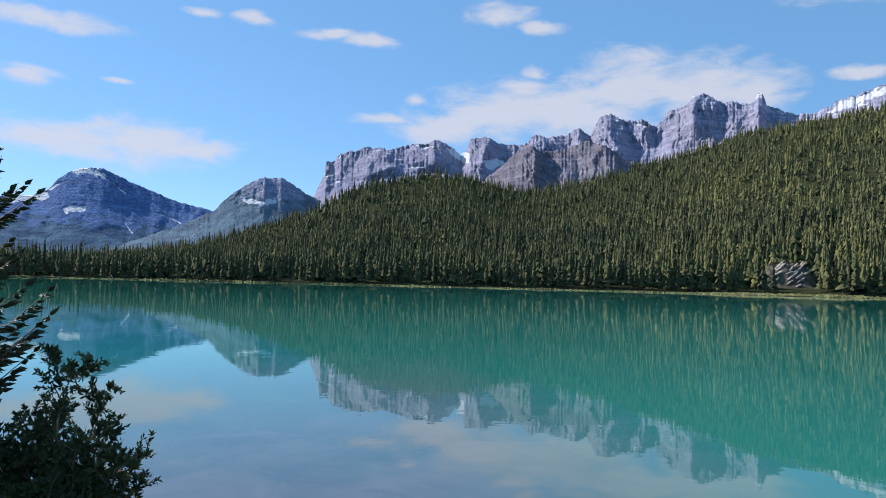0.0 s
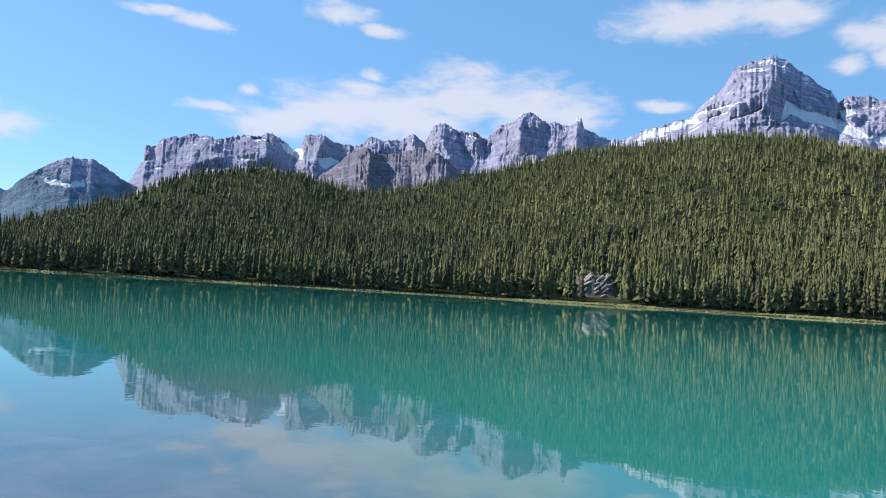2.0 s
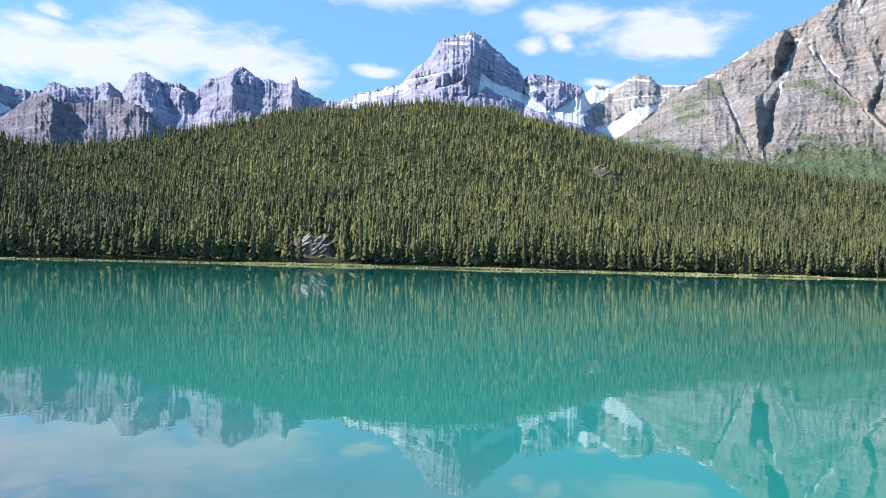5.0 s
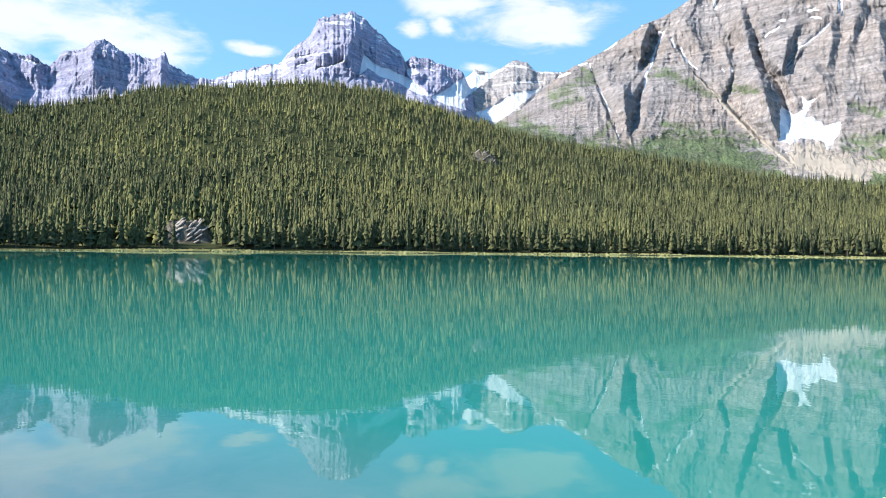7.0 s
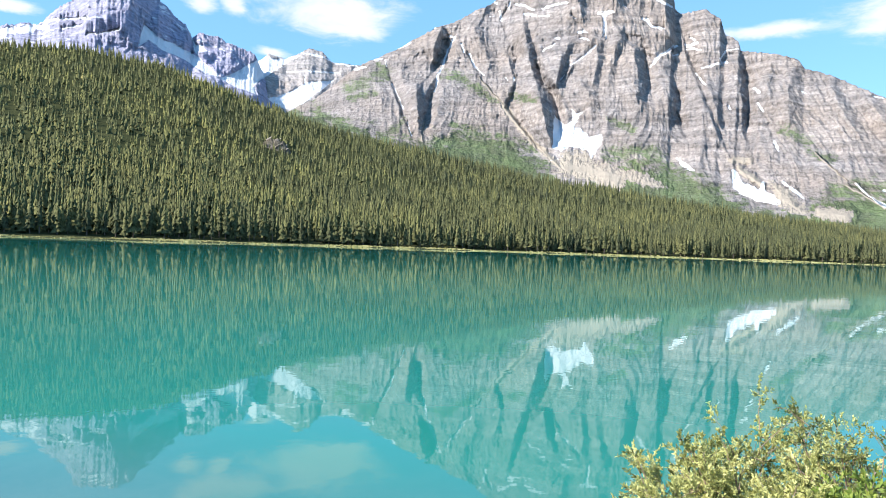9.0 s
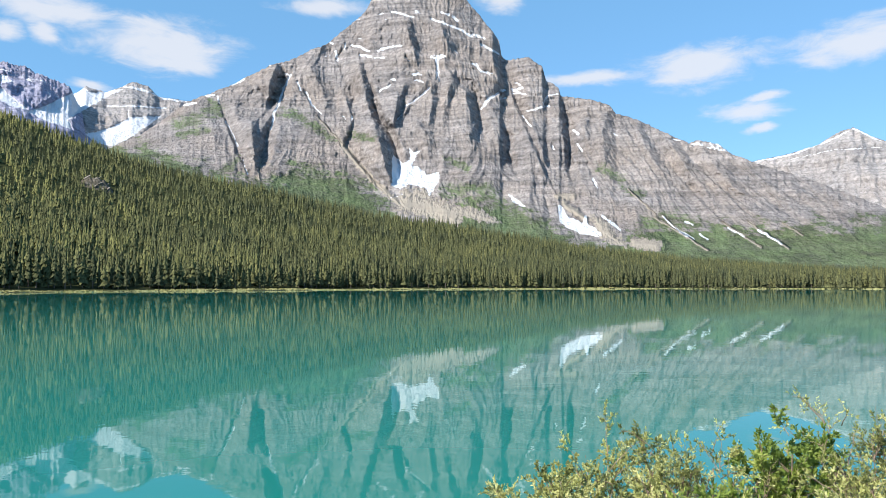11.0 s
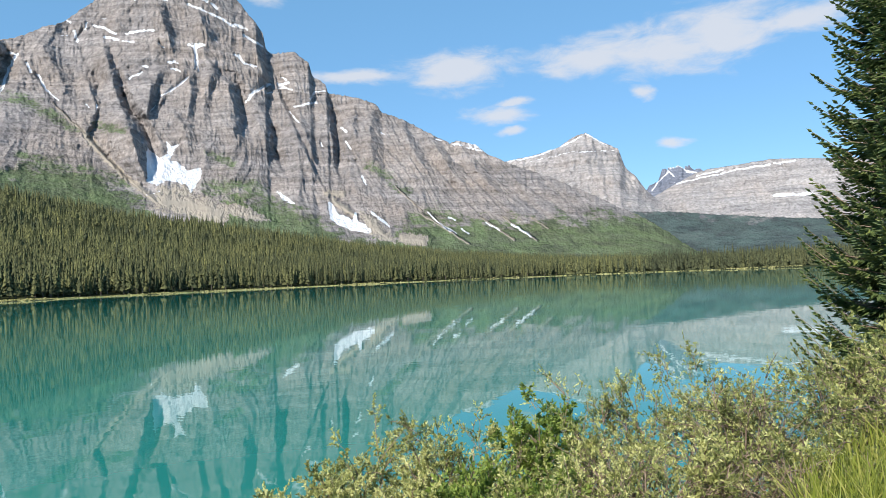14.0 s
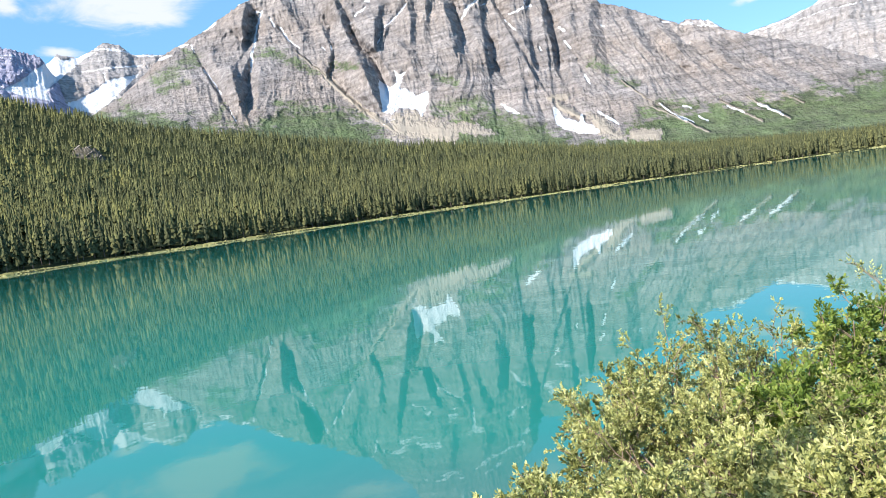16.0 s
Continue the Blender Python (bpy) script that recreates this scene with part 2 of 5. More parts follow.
shoal = ramp(t, bedn, [(0.35, (0.075, 0.10, 0.13)), (0.62, (0.125, 0.135, 0.16))])
near = maths(t, "MULTIPLY_ADD", maths(t, "SUBTRACT", noise_at(t, p, 0.12, 4.0), 0.5), 9.0, dist)
sepp = node(t, "ShaderNodeSeparateXYZ", {0: p})
near = maths(t, "MULTIPLY_ADD", maths(t, "MAXIMUM", sepp.outputs[0], 0.0), 2.2, near)
link(t, mix(t, ramp(t, maths(t, "MULTIPLY", near, 0.02), [(0.22, (1, 1, 1)), (0.75, (0, 0, 0))]), deep, shoal), b)
swell = noise_at(t, vmaths(t, "MULTIPLY", p, (0.9, 0.9, 1)), 0.35, 3.0, 0.5)
ripple = noise_at(t, p, 2.2, 2.0, 0.5)
bump(t, b, maths(t, "MULTIPLY_ADD", ripple, 0.2, swell), 0.02, 0.25)


def leaf_material(name, low, mid, high, translucent=0.35):
    m, t, b = material(name, 0.55, 0.35)
    tone = attribute(t, "tone")
    c = ramp(t, tone, [(0.0, low), (0.5, mid), (1.0, high)])
    link(t, c, b)
    tr = node(t, "ShaderNodeBsdfTranslucent", {0: c})
    mx = node(t, "ShaderNodeMixShader", {0: translucent, 1: b.outputs[0], 2: tr.outputs[0]})
    t.links.new(mx.outputs[0], t.nodes["Material Output"].inputs[0])
    return m


WILLOW = leaf_material("grey_green_willow_leaf", (0.13, 0.15, 0.045), (0.41, 0.425, 0.15), (0.68, 0.66, 0.31), 0.38)
BIRCH = leaf_material("bright_green_leaf", (0.11, 0.18, 0.035), (0.22, 0.30, 0.06), (0.39, 0.44, 0.11), 0.45)
# Leaf colour of the left shrubs, darkened to paint in their back-lit shade.
BACKLIT_LEAF = leaf_material("backlit_shrub_leaf", (0.03, 0.05, 0.02), (0.055, 0.08, 0.03), (0.10, 0.12, 0.05), 0.2)
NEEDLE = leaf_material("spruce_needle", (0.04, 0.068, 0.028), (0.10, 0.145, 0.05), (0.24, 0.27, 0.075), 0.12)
# Darker copy of the needles: the left spruce's back-lit side as colour.
SHADE_NEEDLE = leaf_material("backlit_spruce_needle", (0.02, 0.034, 0.02), (0.04, 0.058, 0.03), (0.075, 0.092, 0.04), 0.1)
GRASS = leaf_material("lake_grass", (0.12, 0.155, 0.025), (0.25, 0.29, 0.045), (0.40, 0.38, 0.11), 0.4)
SEDGE = leaf_material("shore_sedge", (0.27, 0.26, 0.09), (0.40, 0.38, 0.16), (0.52, 0.48, 0.24), 0.3)
TWIG, t, b = material("brown_twig", 0.85, 0.2)
n1 = noise_at(t, position(t), 14.0, 4.0)
link(t, ramp(t, n1, [(0.3, (0.13, 0.09, 0.07)), (0.7, (0.33, 0.25, 0.19))]), b)
# Bluff rock much darker than the slabs, so gaps between them read dark.
for rock_name, lo_c, mid_c, hi_c in (("dark_bluff_rock", (0.04, 0.036, 0.026), (0.10, 0.088, 0.07), (0.2, 0.175, 0.15)), ("pale_rock_slab", (0.12, 0.104, 0.09), (0.26, 0.225, 0.195), (0.42, 0.375, 0.33))):
    rock, t, b = material(rock_name, 1.0, 0.0)
    n1, n2 = noise_at(t, position(t, (1, 1, 0.5)), 0.25, 6.0, 0.7), noise_at(t, position(t), 1.5, 5.0)
    link(t, mix(t, 0.5, ramp(t, n1, [(0.3, lo_c), (0.5, mid_c), (0.72, hi_c)]), ramp(t, n2, [(0.3, (0.2, 0.2, 0.2)), (0.7, (0.8, 0.8, 0.8))]), "OVERLAY"), b)
    bump(t, b, n2, 0.5, 0.3)
GRANITE, SLAB = bpy.data.materials["dark_bluff_rock"], bpy.data.materials["pale_rock_slab"]

# ---- helpers for meshes ----
RNG = np.random.default_rng(7)
SPIN = RNG.random((256, 256)) * 2 * np.pi
SPIN_X, SPIN_Y = np.cos(SPIN), np.sin(SPIN)


def lattice(x, y):
    """Gradient noise, 0 to 1."""
    xi, yi = np.floor(x).astype(int), np.floor(y).astype(int)
    fx, fy = x - xi, y - yi
    ux, uy = fx * fx * fx * (fx * (fx * 6 - 15) + 10), fy * fy * fy * (fy * (fy * 6 - 15) + 10)
    g = lambda i, j: SPIN_X[(xi + i) % 256, (yi + j) % 256] * (fx - i) + SPIN_Y[(xi + i) % 256, (yi + j) % 256] * (fy - j)
    v = (g(0, 0) * (1 - ux) + g(1, 0) * ux) * (1 - uy) + (g(0, 1) * (1 - ux) + g(1, 1) * ux) * uy
    return np.clip(0.5 + 0.78 * v, 0, 1)


def fbm(x, y, octaves=4, gain=0.5, seed=0.0):
    """Layered noise from about -1 to 1."""
    total, amp, norm = 0.0, 1.0, 0.0
    for k in range(octaves):
        total = total + amp * (lattice(x + seed * 17.3 + k * 31.7, y + seed * 9.1 + k * 11.3) * 2 - 1)
        norm += amp
        amp *= gain
        x, y = x * 2.03, y * 2.03
    return total / norm


def ridged(x, y, octaves=4, gain=0.5, seed=0.0):
    """Sharp crests and broad troughs, 0 to 1."""
    total, amp, norm = 0.0, 1.0, 0.0
    for k in range(octaves):
        total = total + amp * (1 - np.abs(lattice(x + seed * 13.7 + k * 27.1, y + seed * 5.9 + k * 19.9) * 2 - 1)) ** 1.5
        norm += amp
        amp *= gain
        x, y = x * 2.1, y * 2.1
    return total / norm


def fold(x):
    """Pleats between -1 and 1, sharp at crest and trough."""
    return 4 * np.abs(x - np.floor(x + 0.5)) - 1


def smooth(a, b, x):
    k = np.clip((x - a) / (b - a), 0, 1)
    return k * k * (3 - 2 * k)


def along(table, x):
    return np.interp(x, [p[0] for p in table], [p[1] for p in table])


def mesh_from(name, verts, faces, mat, attrs=None, shade_smooth=False):
    """A mesh from numpy arrays: vertices, and faces all of one size."""
    me = bpy.data.meshes.new(name)
    verts, faces = np.asarray(verts, np.float32), np.asarray(faces, np.int32)
    n = faces.shape[1]
    me.vertices.add(len(verts))
    me.vertices.foreach_set("co", verts.ravel())
    me.loops.add(faces.size)
    me.loops.foreach_set("vertex_index", faces.ravel())
    me.polygons.add(len(faces))
    me.polygons.foreach_set("loop_start", np.arange(0, faces.size, n, dtype=np.int32))
    if shade_smooth:
        me.polygons.foreach_set("use_smooth", np.ones(len(faces), bool))
    for key, values in (attrs or {}).items():
        at = me.attributes.new(key, "FLOAT", "POINT")
        at.data.foreach_set("value", np.asarray(values, np.float32).ravel())
    me.update(calc_edges=True)
    me.materials.append(mat)
    return me


def grid_faces(nu, nv):
    i = np.arange(nu - 1)[:, None] * nv + np.arange(nv - 1)[None, :]
    return np.stack([i, i + nv, i + nv + 1, i + 1], -1).reshape(-1, 4)


def thing(name, label, category, group="", kind=""):
    return tagged(new(name), label, category, group, kind)


def part(name, me, parent, label="", kind=""):
    ob = new(name, me)
    ob.parent = parent
    return tagged(ob, label, kind=kind)


# ---- the land: lake shores, forested hill and valley floor, by compass direction ----
FAR_SHORE = [(-180, 560), (-75, 560), (-45, 540), (-28, 480), (-15, 430), (5, 385), (25, 372), (40, 380), (58, 420), (75, 490), (94, 570), (105, 580), (113, 560), (121, 520), (135, 520), (180, 520)]
NEAR_SHORE = [(-180, 2000), (-95, 2000), (-75, 60), (-60, 18), (-40, 11), (-20, 8.2), (0, 7.2), (40, 6.6), (70, 6.6), (88, 8), (103, 10), (118, 12.5), (126, 15), (131, 26), (140, 150), (150, 2000), (180, 2000)]
CREST_AT = [(-180, 1300), (-40, 760), (-25, 760), (-15, 800), (0, 860), (20, 960), (35, 1060), (45, 1060), (60, 1040), (80, 1080), (95, 1200), (110, 1300), (125, 1420), (180, 1500)]
CREST_UP = [(-180, 1.0), (-31, 1.1), (-25.7, 1.6), (-21.8, 2.6), (-18.5, 3.4), (-14.6, 4.75), (-11, 6.1), (-8.8, 7.3), (-6.5, 8.45), (-3.2, 9.15), (0, 9.45), (2.5, 9.3), (4.4, 8.6), (6.7, 8.15), (10, 8.6), (15, 9.8), (19, 10.85), (23, 12.0), (27, 12.7), (31, 13.1), (35, 13.65), (38, 13.65), (42, 13.25), (47.3, 11.7), (52, 10.3), (57, 9.1), (63, 8.1), (71.5, 6.3), (80, 5.05), (89, 3.5), (98, 2.3), (108, 1.35), (116, 1.0), (122, 1.0), (180, 1.0)]
TREE = 12.5


def land(az, r):
    """Height of the ground at a compass direction (degrees) and distance (metres)."""
    s, n, c, up = along(FAR_SHORE, az), along(NEAR_SHORE, az), along(CREST_AT, az), along(CREST_UP, az)
    x, y = r * np.sin(np.radians(az)), r * np.cos(np.radians(az))
    s = s + 6 * fbm(x / 60, y / 60, 3)
    top = np.maximum(c * np.tan(np.radians(up)) + EYE - TREE, 2.0)
    w = np.clip((r - s - 9) / (c - s - 9), 0, 1)
    far = np.where(r < s + 9, 0.9 * np.clip((r - s) / 7, -1, 1) ** 3, 0.9 + (top - 0.9) * w ** 1.12)
    far = np.where(r > c, 20 + (top - 20) * np.exp(-((r - c) / 420) ** 2), far)
    far = far + np.where(r > s + 9, 1, 0) * smooth(0, 80, r - s) * (2.5 * fbm(x / 90, y / 90, 3) + 0.5 * fbm(x / 15, y / 15, 2))
    k = np.clip((r - 1.2) / np.maximum(n - 1.2, 0.1), 0, 1)
    bank = 2.4 * (1 - smooth(0.12, 1.0, k) ** 1.3) + 0.18 * fbm(x / 1.3, y / 1.3, 4) * (1 - k) * smooth(0.8, 2.5, r)
    bank = np.where(n > 500, 2.4 + 0.012 * np.maximum(r - 6, 0) + 0.3 * fbm(x / 9, y / 9, 3) * smooth(4, 14, r), bank)
    bed = -np.minimum((r - n) * 0.16, 3.0)
    z = np.where(r < n, bank, np.maximum(bed, np.where(r > s - 12, far, -3)))
    return np.where(n > 500, np.where(r < 500, bank, np.maximum(far, 3)), z)


def at(az, r, lift=0.0):
    z = float(land(np.array([float(az)]), np.array([float(r)]))[0])
    return Vector((r * math.sin(radians(az)), r * math.cos(radians(az)), z + lift))


azs = np.concatenate([np.arange(-180, -46, 6.0), np.arange(-45, 135, 0.75), np.arange(136, 181, 4.0)])
azs[-1] = 180
rs = np.concatenate([np.linspace(0.02, 16, 60), np.geomspace(17, 340, 40), np.arange(346, 1250, 15.0), np.geomspace(1262, 9000, 40)])
A_, R_ = np.meshgrid(azs, rs, indexing="ij")
Z_ = land(A_, R_)
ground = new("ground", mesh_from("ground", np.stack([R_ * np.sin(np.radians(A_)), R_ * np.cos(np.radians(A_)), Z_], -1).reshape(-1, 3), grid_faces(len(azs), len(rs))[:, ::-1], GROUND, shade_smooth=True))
tagged(ground, "grassy bank, lake bed and forested hill ground", "ground", kind="structure")

wa, wr = np.linspace(-100, 155, 128), np.concatenate([[3.0], np.geomspace(6, 1500, 60)])
A_, R_ = np.meshgrid(wa, wr, indexing="ij")
water = new("water", mesh_from("water", np.stack([R_ * np.sin(np.radians(A_)), R_ * np.cos(np.radians(A_)), 0 * R_], -1).reshape(-1, 3), grid_faces(128, 61)[:, ::-1], WATER, shade_smooth=True))
tagged(water, "calm turquoise glacial lake mirroring the mountains", "lake", kind="structure")


# ---- mountains ----
def near_line(az, el, line):
    """Distance in degrees from a line of (direction, height) points, and how far along it."""
    best, where = np.full(az.shape, 1e9), np.zeros(az.shape)
    for k in range(len(line) - 1):
        (a0, e0), (a1, e1) = line[k], line[k + 1]
        da, de = a1 - a0, e1 - e0
        f = np.clip(((az - a0) * da + (el - e0) * de) / (da * da + de * de), 0, 1)
        d = np.hypot(az - a0 - f * da, el - e0 - f * de)
        where = np.where(d < best, (k + f) / (len(line) - 1), where)
        best = np.minimum(best, d)
    return best, where


def within(az, el, outline):
    """Degrees inside (+) or outside (-) of a closed outline of (direction, height) points."""
    ring = outline + outline[:1]
    d, _ = near_line(az, el, ring)
    odd = np.zeros(az.shape, bool)
    for (a0, e0), (a1, e1) in zip(ring[:-1], ring[1:]):
        if e0 != e1:
            odd ^= ((e0 > el) != (e1 > el)) & (az < a0 + (el - e0) * (a1 - a0) / (e1 - e0))
    return np.where(odd, d, -d)


def tents(az, el, lines):
    """Sharp-edged forms along lines that run down the face: line, width to either side, depth."""
    total = np.zeros_like(az)
    for line, left, right, depth in lines:
        d, f = near_line(az, el, line)
        mid = np.interp(el, [p[1] for p in line[::-1]], [p[0] for p in line[::-1]])
        taper = np.clip(3.2 * np.minimum(f + 0.03, 1.01 - f), 0, 1)
        total = np.maximum(total, depth * taper * np.clip(1 - d / np.where(az < mid, left * (0.35 + 0.65 * taper), right), 0, 1))
    return total


def mountain(name, label, crest, base, near_r, far_r, mat, nu, nv, seed=0, jag=0.12, rib=30.0, rib_size=240.0, strata=12.0, dip=0.0, lean=0.0, tall=3.0, bend=0.9,
             spines=(), gullies=(), snow=(), fields=(), ledge_snow=0.0, snow_line=900.0, scree=(), fans=(), green=None, meadow=()):
    """A mountain seen across the lake: a crest line by compass direction and height in degrees, a face that steps back
    from its foot to the crest in bedded cliffs and ledges, with buttresses, spines and gullies, and a back that falls away behind."""
    a0, a1 = crest[0][0], crest[-1][0]
    az = np.linspace(a0, a1, nu)
    top = along(crest, az) + jag * (fbm(az * 1.3, az * 0 + seed, 3, 0.6, seed) + 1.1 * fbm(az * 4.5, az * 0 + seed, 4, 0.6, seed + 1))
    foot = along(base, az)
    top = np.maximum(top, foot + 0.05)
    AZ, V = np.meshgrid(az, np.linspace(0, 1, nv), indexing="ij")
    EL = foot[:, None] + (top - foot)[:, None] * V
    nr = along(near_r, az) if isinstance(near_r, list) else np.full(nu, near_r)
    fr = along(far_r, az) if isinstance(far_r, list) else np.full(nu, far_r)
    R = nr[:, None] + (fr - nr)[:, None] * V ** bend
    Z = R * np.tan(np.radians(EL)) + EYE
    S = np.radians(AZ) * fr.mean()
    L = S + (along(lean, AZ) if isinstance(lean, list) else lean) * Z
    # buttresses: sharp vertical pleats of two sizes, bent by slow noise
    WX = L + 0.5 * rib_size * fbm(L / (rib_size * 1.4), Z / (rib_size * 2.2), 3, 0.5, seed + 2)
    WZ = Z + 0.3 * rib_size * fbm(S / rib_size, Z / rib_size, 3, 0.5, seed + 4)
    strong = 0.55 + 0.9 * lattice(S / (rib_size * 1.7) + seed, Z / (rib_size * 1.2))
    crag = ridged(WX / rib_size, WZ / (rib_size * tall), 4, 0.5, seed)
    chute = ridged(WX / (rib_size * 0.26), WZ / (rib_size * 0.55 * tall), 3, 0.5, seed + 5)
    relief = rib * (1.6 * fbm(S / (rib_size * 2.6), Z / (rib_size * 3.0), 2, 0.5, seed + 3) - 3.0 * strong * (crag - 0.45) - 1.0 * strong * (chute - 0.45) - 0.7 * (ridged(WX / (rib_size * 0.09), WZ / (rib_size * 0.16 * tall), 3, 0.5, seed + 6) - 0.45))
    # beds: cliffs and ledges that run along the face
    bed = Z + dip * S + 16 * fbm(S / 320, Z / 320, 3, 0.5, seed + 9) + 3 * fbm(S / 30, Z / 30, 2, 0.5, seed + 10)
    coarse, thin = fbm(bed / 95, bed * 0, 2, 0.5, seed + 11), fbm(bed / 27, bed * 0 + 5, 3, 0.6, seed + 12)
    relief = relief + strata * (1.6 * coarse + 1.1 * thin) * (0.6 + 0.8 * lattice(S / 140 + seed, Z / 110))
    GA, GE = AZ + 0.19 * fbm(AZ * 2.3, EL * 1.7, 5, 0.64, seed + 33), EL + 0.12 * fbm(AZ * 1.8, EL * 1.8, 3, 0.55, seed + 34)
    relief = relief - 1.4 * tents(GA, GE, spines)
    cut = tents(GA, GE, gullies)
    BA, BE = AZ + 0.12 * fbm(AZ * 1.6, EL * 1.6, 5, 0.6, seed + 31), EL + 0.12 * fbm(AZ * 1.6, EL * 1.6, 5, 0.6, seed + 32)
    rag = fbm(AZ * 3.2, EL * 3.2, 5, 0.65, seed + 15)
    sn, sc, gr = np.zeros_like(AZ), np.zeros_like(AZ), np.zeros_like(AZ)
    for line, width in snow:
        d, f = near_line(BA, BE, line)
        sn = np.maximum(sn, 1 - 0.5 * d / np.maximum((width if width > 0.25 else 0.62 * width) * (0.8 + 1.2 * rag), 0.02))
    for outline in fields:
        sn = np.maximum(sn, np.clip(0.52 + 2.2 * (within(BA, BE, outline) + 0.07 * rag), 0, 1))
    for line, width in scree:
        d, f = near_line(BA, BE, line)
        sc = np.maximum(sc, 1 - 0.5 * d / ((width if width > 0.25 else 0.6 * width) * (0.8 + 0.6 * rag)))
    for outline in fans:
        sc = np.maximum(sc, np.clip(0.5 + 0.9 * (within(BA, BE, outline) + 0.45 * rag), 0, 1))
    if green is not None:
        gr = np.clip(0.5 + 0.45 * (along(green, AZ) - EL) + 1.0 * fbm(AZ * 0.8 + EL * 0.5, EL * 1.6, 7, 0.66, seed + 23), 0, 1)
        for line, width in meadow:
            d, f = near_line(BA, BE, line)
            gr = np.maximum(gr, np.clip(0.75 - 0.5 * d / width + 0.6 * fbm(AZ * 0.9 + EL * 0.5, EL * 2.6, 6, 0.68, seed + 25), 0, 0.68))
        gr = np.where(sc > 0.5, 0, gr)
    cover = np.maximum(smooth(0.35, 0.6, np.maximum(sn, sc)) * 0.75, 0.55 * smooth(0.45, 0.9, gr))
    R = R + relief * (1 - cover) * smooth(0, 0.06, V)
    R = 0.12 * R + 0.88 * np.maximum.accumulate(R, axis=1) + cut * smooth(0, 0.06, V)
    Z = R * np.tan(np.radians(EL)) + EYE
    if ledge_snow > 0:
        flat = np.gradient(R, axis=1) / np.maximum(np.gradient(Z, axis=1), 0.3)
        patch = fbm(S / 90, Z / 45, 5, 0.65, seed + 19)
        k = 0.12 * np.clip(flat - 1.2, -1.5, 3) + 0.42 * patch + 0.35 * smooth(snow_line - 250, snow_line + 500, Z) - 0.38 + ledge_snow
        sn = np.maximum(sn, np.clip(0.5 + 2.6 * k, 0, 1) * smooth(snow_line - 550, snow_line - 300, Z))
    sn = np.where(V < 0.02, 0, sn)
    # the back of the mountain
    kb = np.linspace(0.06, 1, 14)
    Rb = R[:, -1:] + kb[None, :] * (0.75 * Z[:, -1:] + 60)
    Zb = Z[:, -1:] * (1 - kb[None, :] ** 0.8) - 20 * kb[None, :] ** 2 + 14 * fbm(S[:, -1:] / 60 + kb * 3, kb * 9, 3) * (1 - kb)
    Zb = np.minimum(Zb, (Rb * np.tan(np.radians(top))[:, None] + EYE) - 3)
    R, Z, AZ = np.hstack([R, Rb]), np.hstack([Z, Zb]), np.hstack([AZ, np.repeat(az[:, None], 14, 1)])
    pad = np.zeros((nu, 14))
    X, Y = R * np.sin(np.radians(AZ)), R * np.cos(np.radians(AZ))
    attrs = {"snow": np.hstack([sn, pad + sn[:, -1:]]), "scree": np.hstack([sc, pad]), "green": np.hstack([gr, pad])}
    me = mesh_from(name, np.stack([X, Y, Z], -1).reshape(-1, 3), grid_faces(nu, nv + 14)[:, ::-1], mat, attrs, shade_smooth=True)
    return tagged(new(name, me), label, "mountain")


def foot_line(lift=-1.6, lowest=0.3):
    return [(p, max(q + lift, lowest)) for p, q in CREST_UP]


mountain("mountain", "mountain painted haze blue, with summit snow patches", [(-60, 2.5), (-50, 3.6), (-42, 4.4), (-36, 4.6), (-33, 5.2), (-31.2, 5.4), (-30.1, 5.9), (-29.6, 6.65), (-28.5, 7.5), (-27.5, 7.75), (-26.5, 7.7), (-25.3, 7.15), (-23.5, 6.45), (-21.5, 5.7), (-18.7, 5.1), (-15, 4.0), (-10, 2.5)],
         [(-60, 0.2), (-10, 0.2)], 3200, 4300, ROCK_HAZE_DEEP, 360, 80, seed=2, jag=0.1, rib=20, rib_size=280, strata=4, dip=0.15, lean=-0.3, 
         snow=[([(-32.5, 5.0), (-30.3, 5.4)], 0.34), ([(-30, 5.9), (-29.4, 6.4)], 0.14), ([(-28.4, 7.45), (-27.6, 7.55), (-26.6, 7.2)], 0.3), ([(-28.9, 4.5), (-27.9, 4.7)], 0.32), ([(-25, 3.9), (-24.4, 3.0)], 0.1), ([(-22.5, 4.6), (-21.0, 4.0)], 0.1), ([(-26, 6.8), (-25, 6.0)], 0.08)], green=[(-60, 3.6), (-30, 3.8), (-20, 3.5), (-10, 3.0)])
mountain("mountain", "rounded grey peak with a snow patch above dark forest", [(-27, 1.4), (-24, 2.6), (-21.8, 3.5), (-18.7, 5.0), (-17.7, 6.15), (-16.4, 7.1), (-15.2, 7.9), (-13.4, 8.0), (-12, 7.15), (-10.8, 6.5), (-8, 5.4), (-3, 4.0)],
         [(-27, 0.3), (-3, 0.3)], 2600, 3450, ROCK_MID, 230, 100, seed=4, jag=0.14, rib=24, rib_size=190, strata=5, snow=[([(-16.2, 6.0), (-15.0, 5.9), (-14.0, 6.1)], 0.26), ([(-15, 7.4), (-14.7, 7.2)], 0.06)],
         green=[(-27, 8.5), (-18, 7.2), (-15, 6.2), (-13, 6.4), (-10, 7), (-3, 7)])
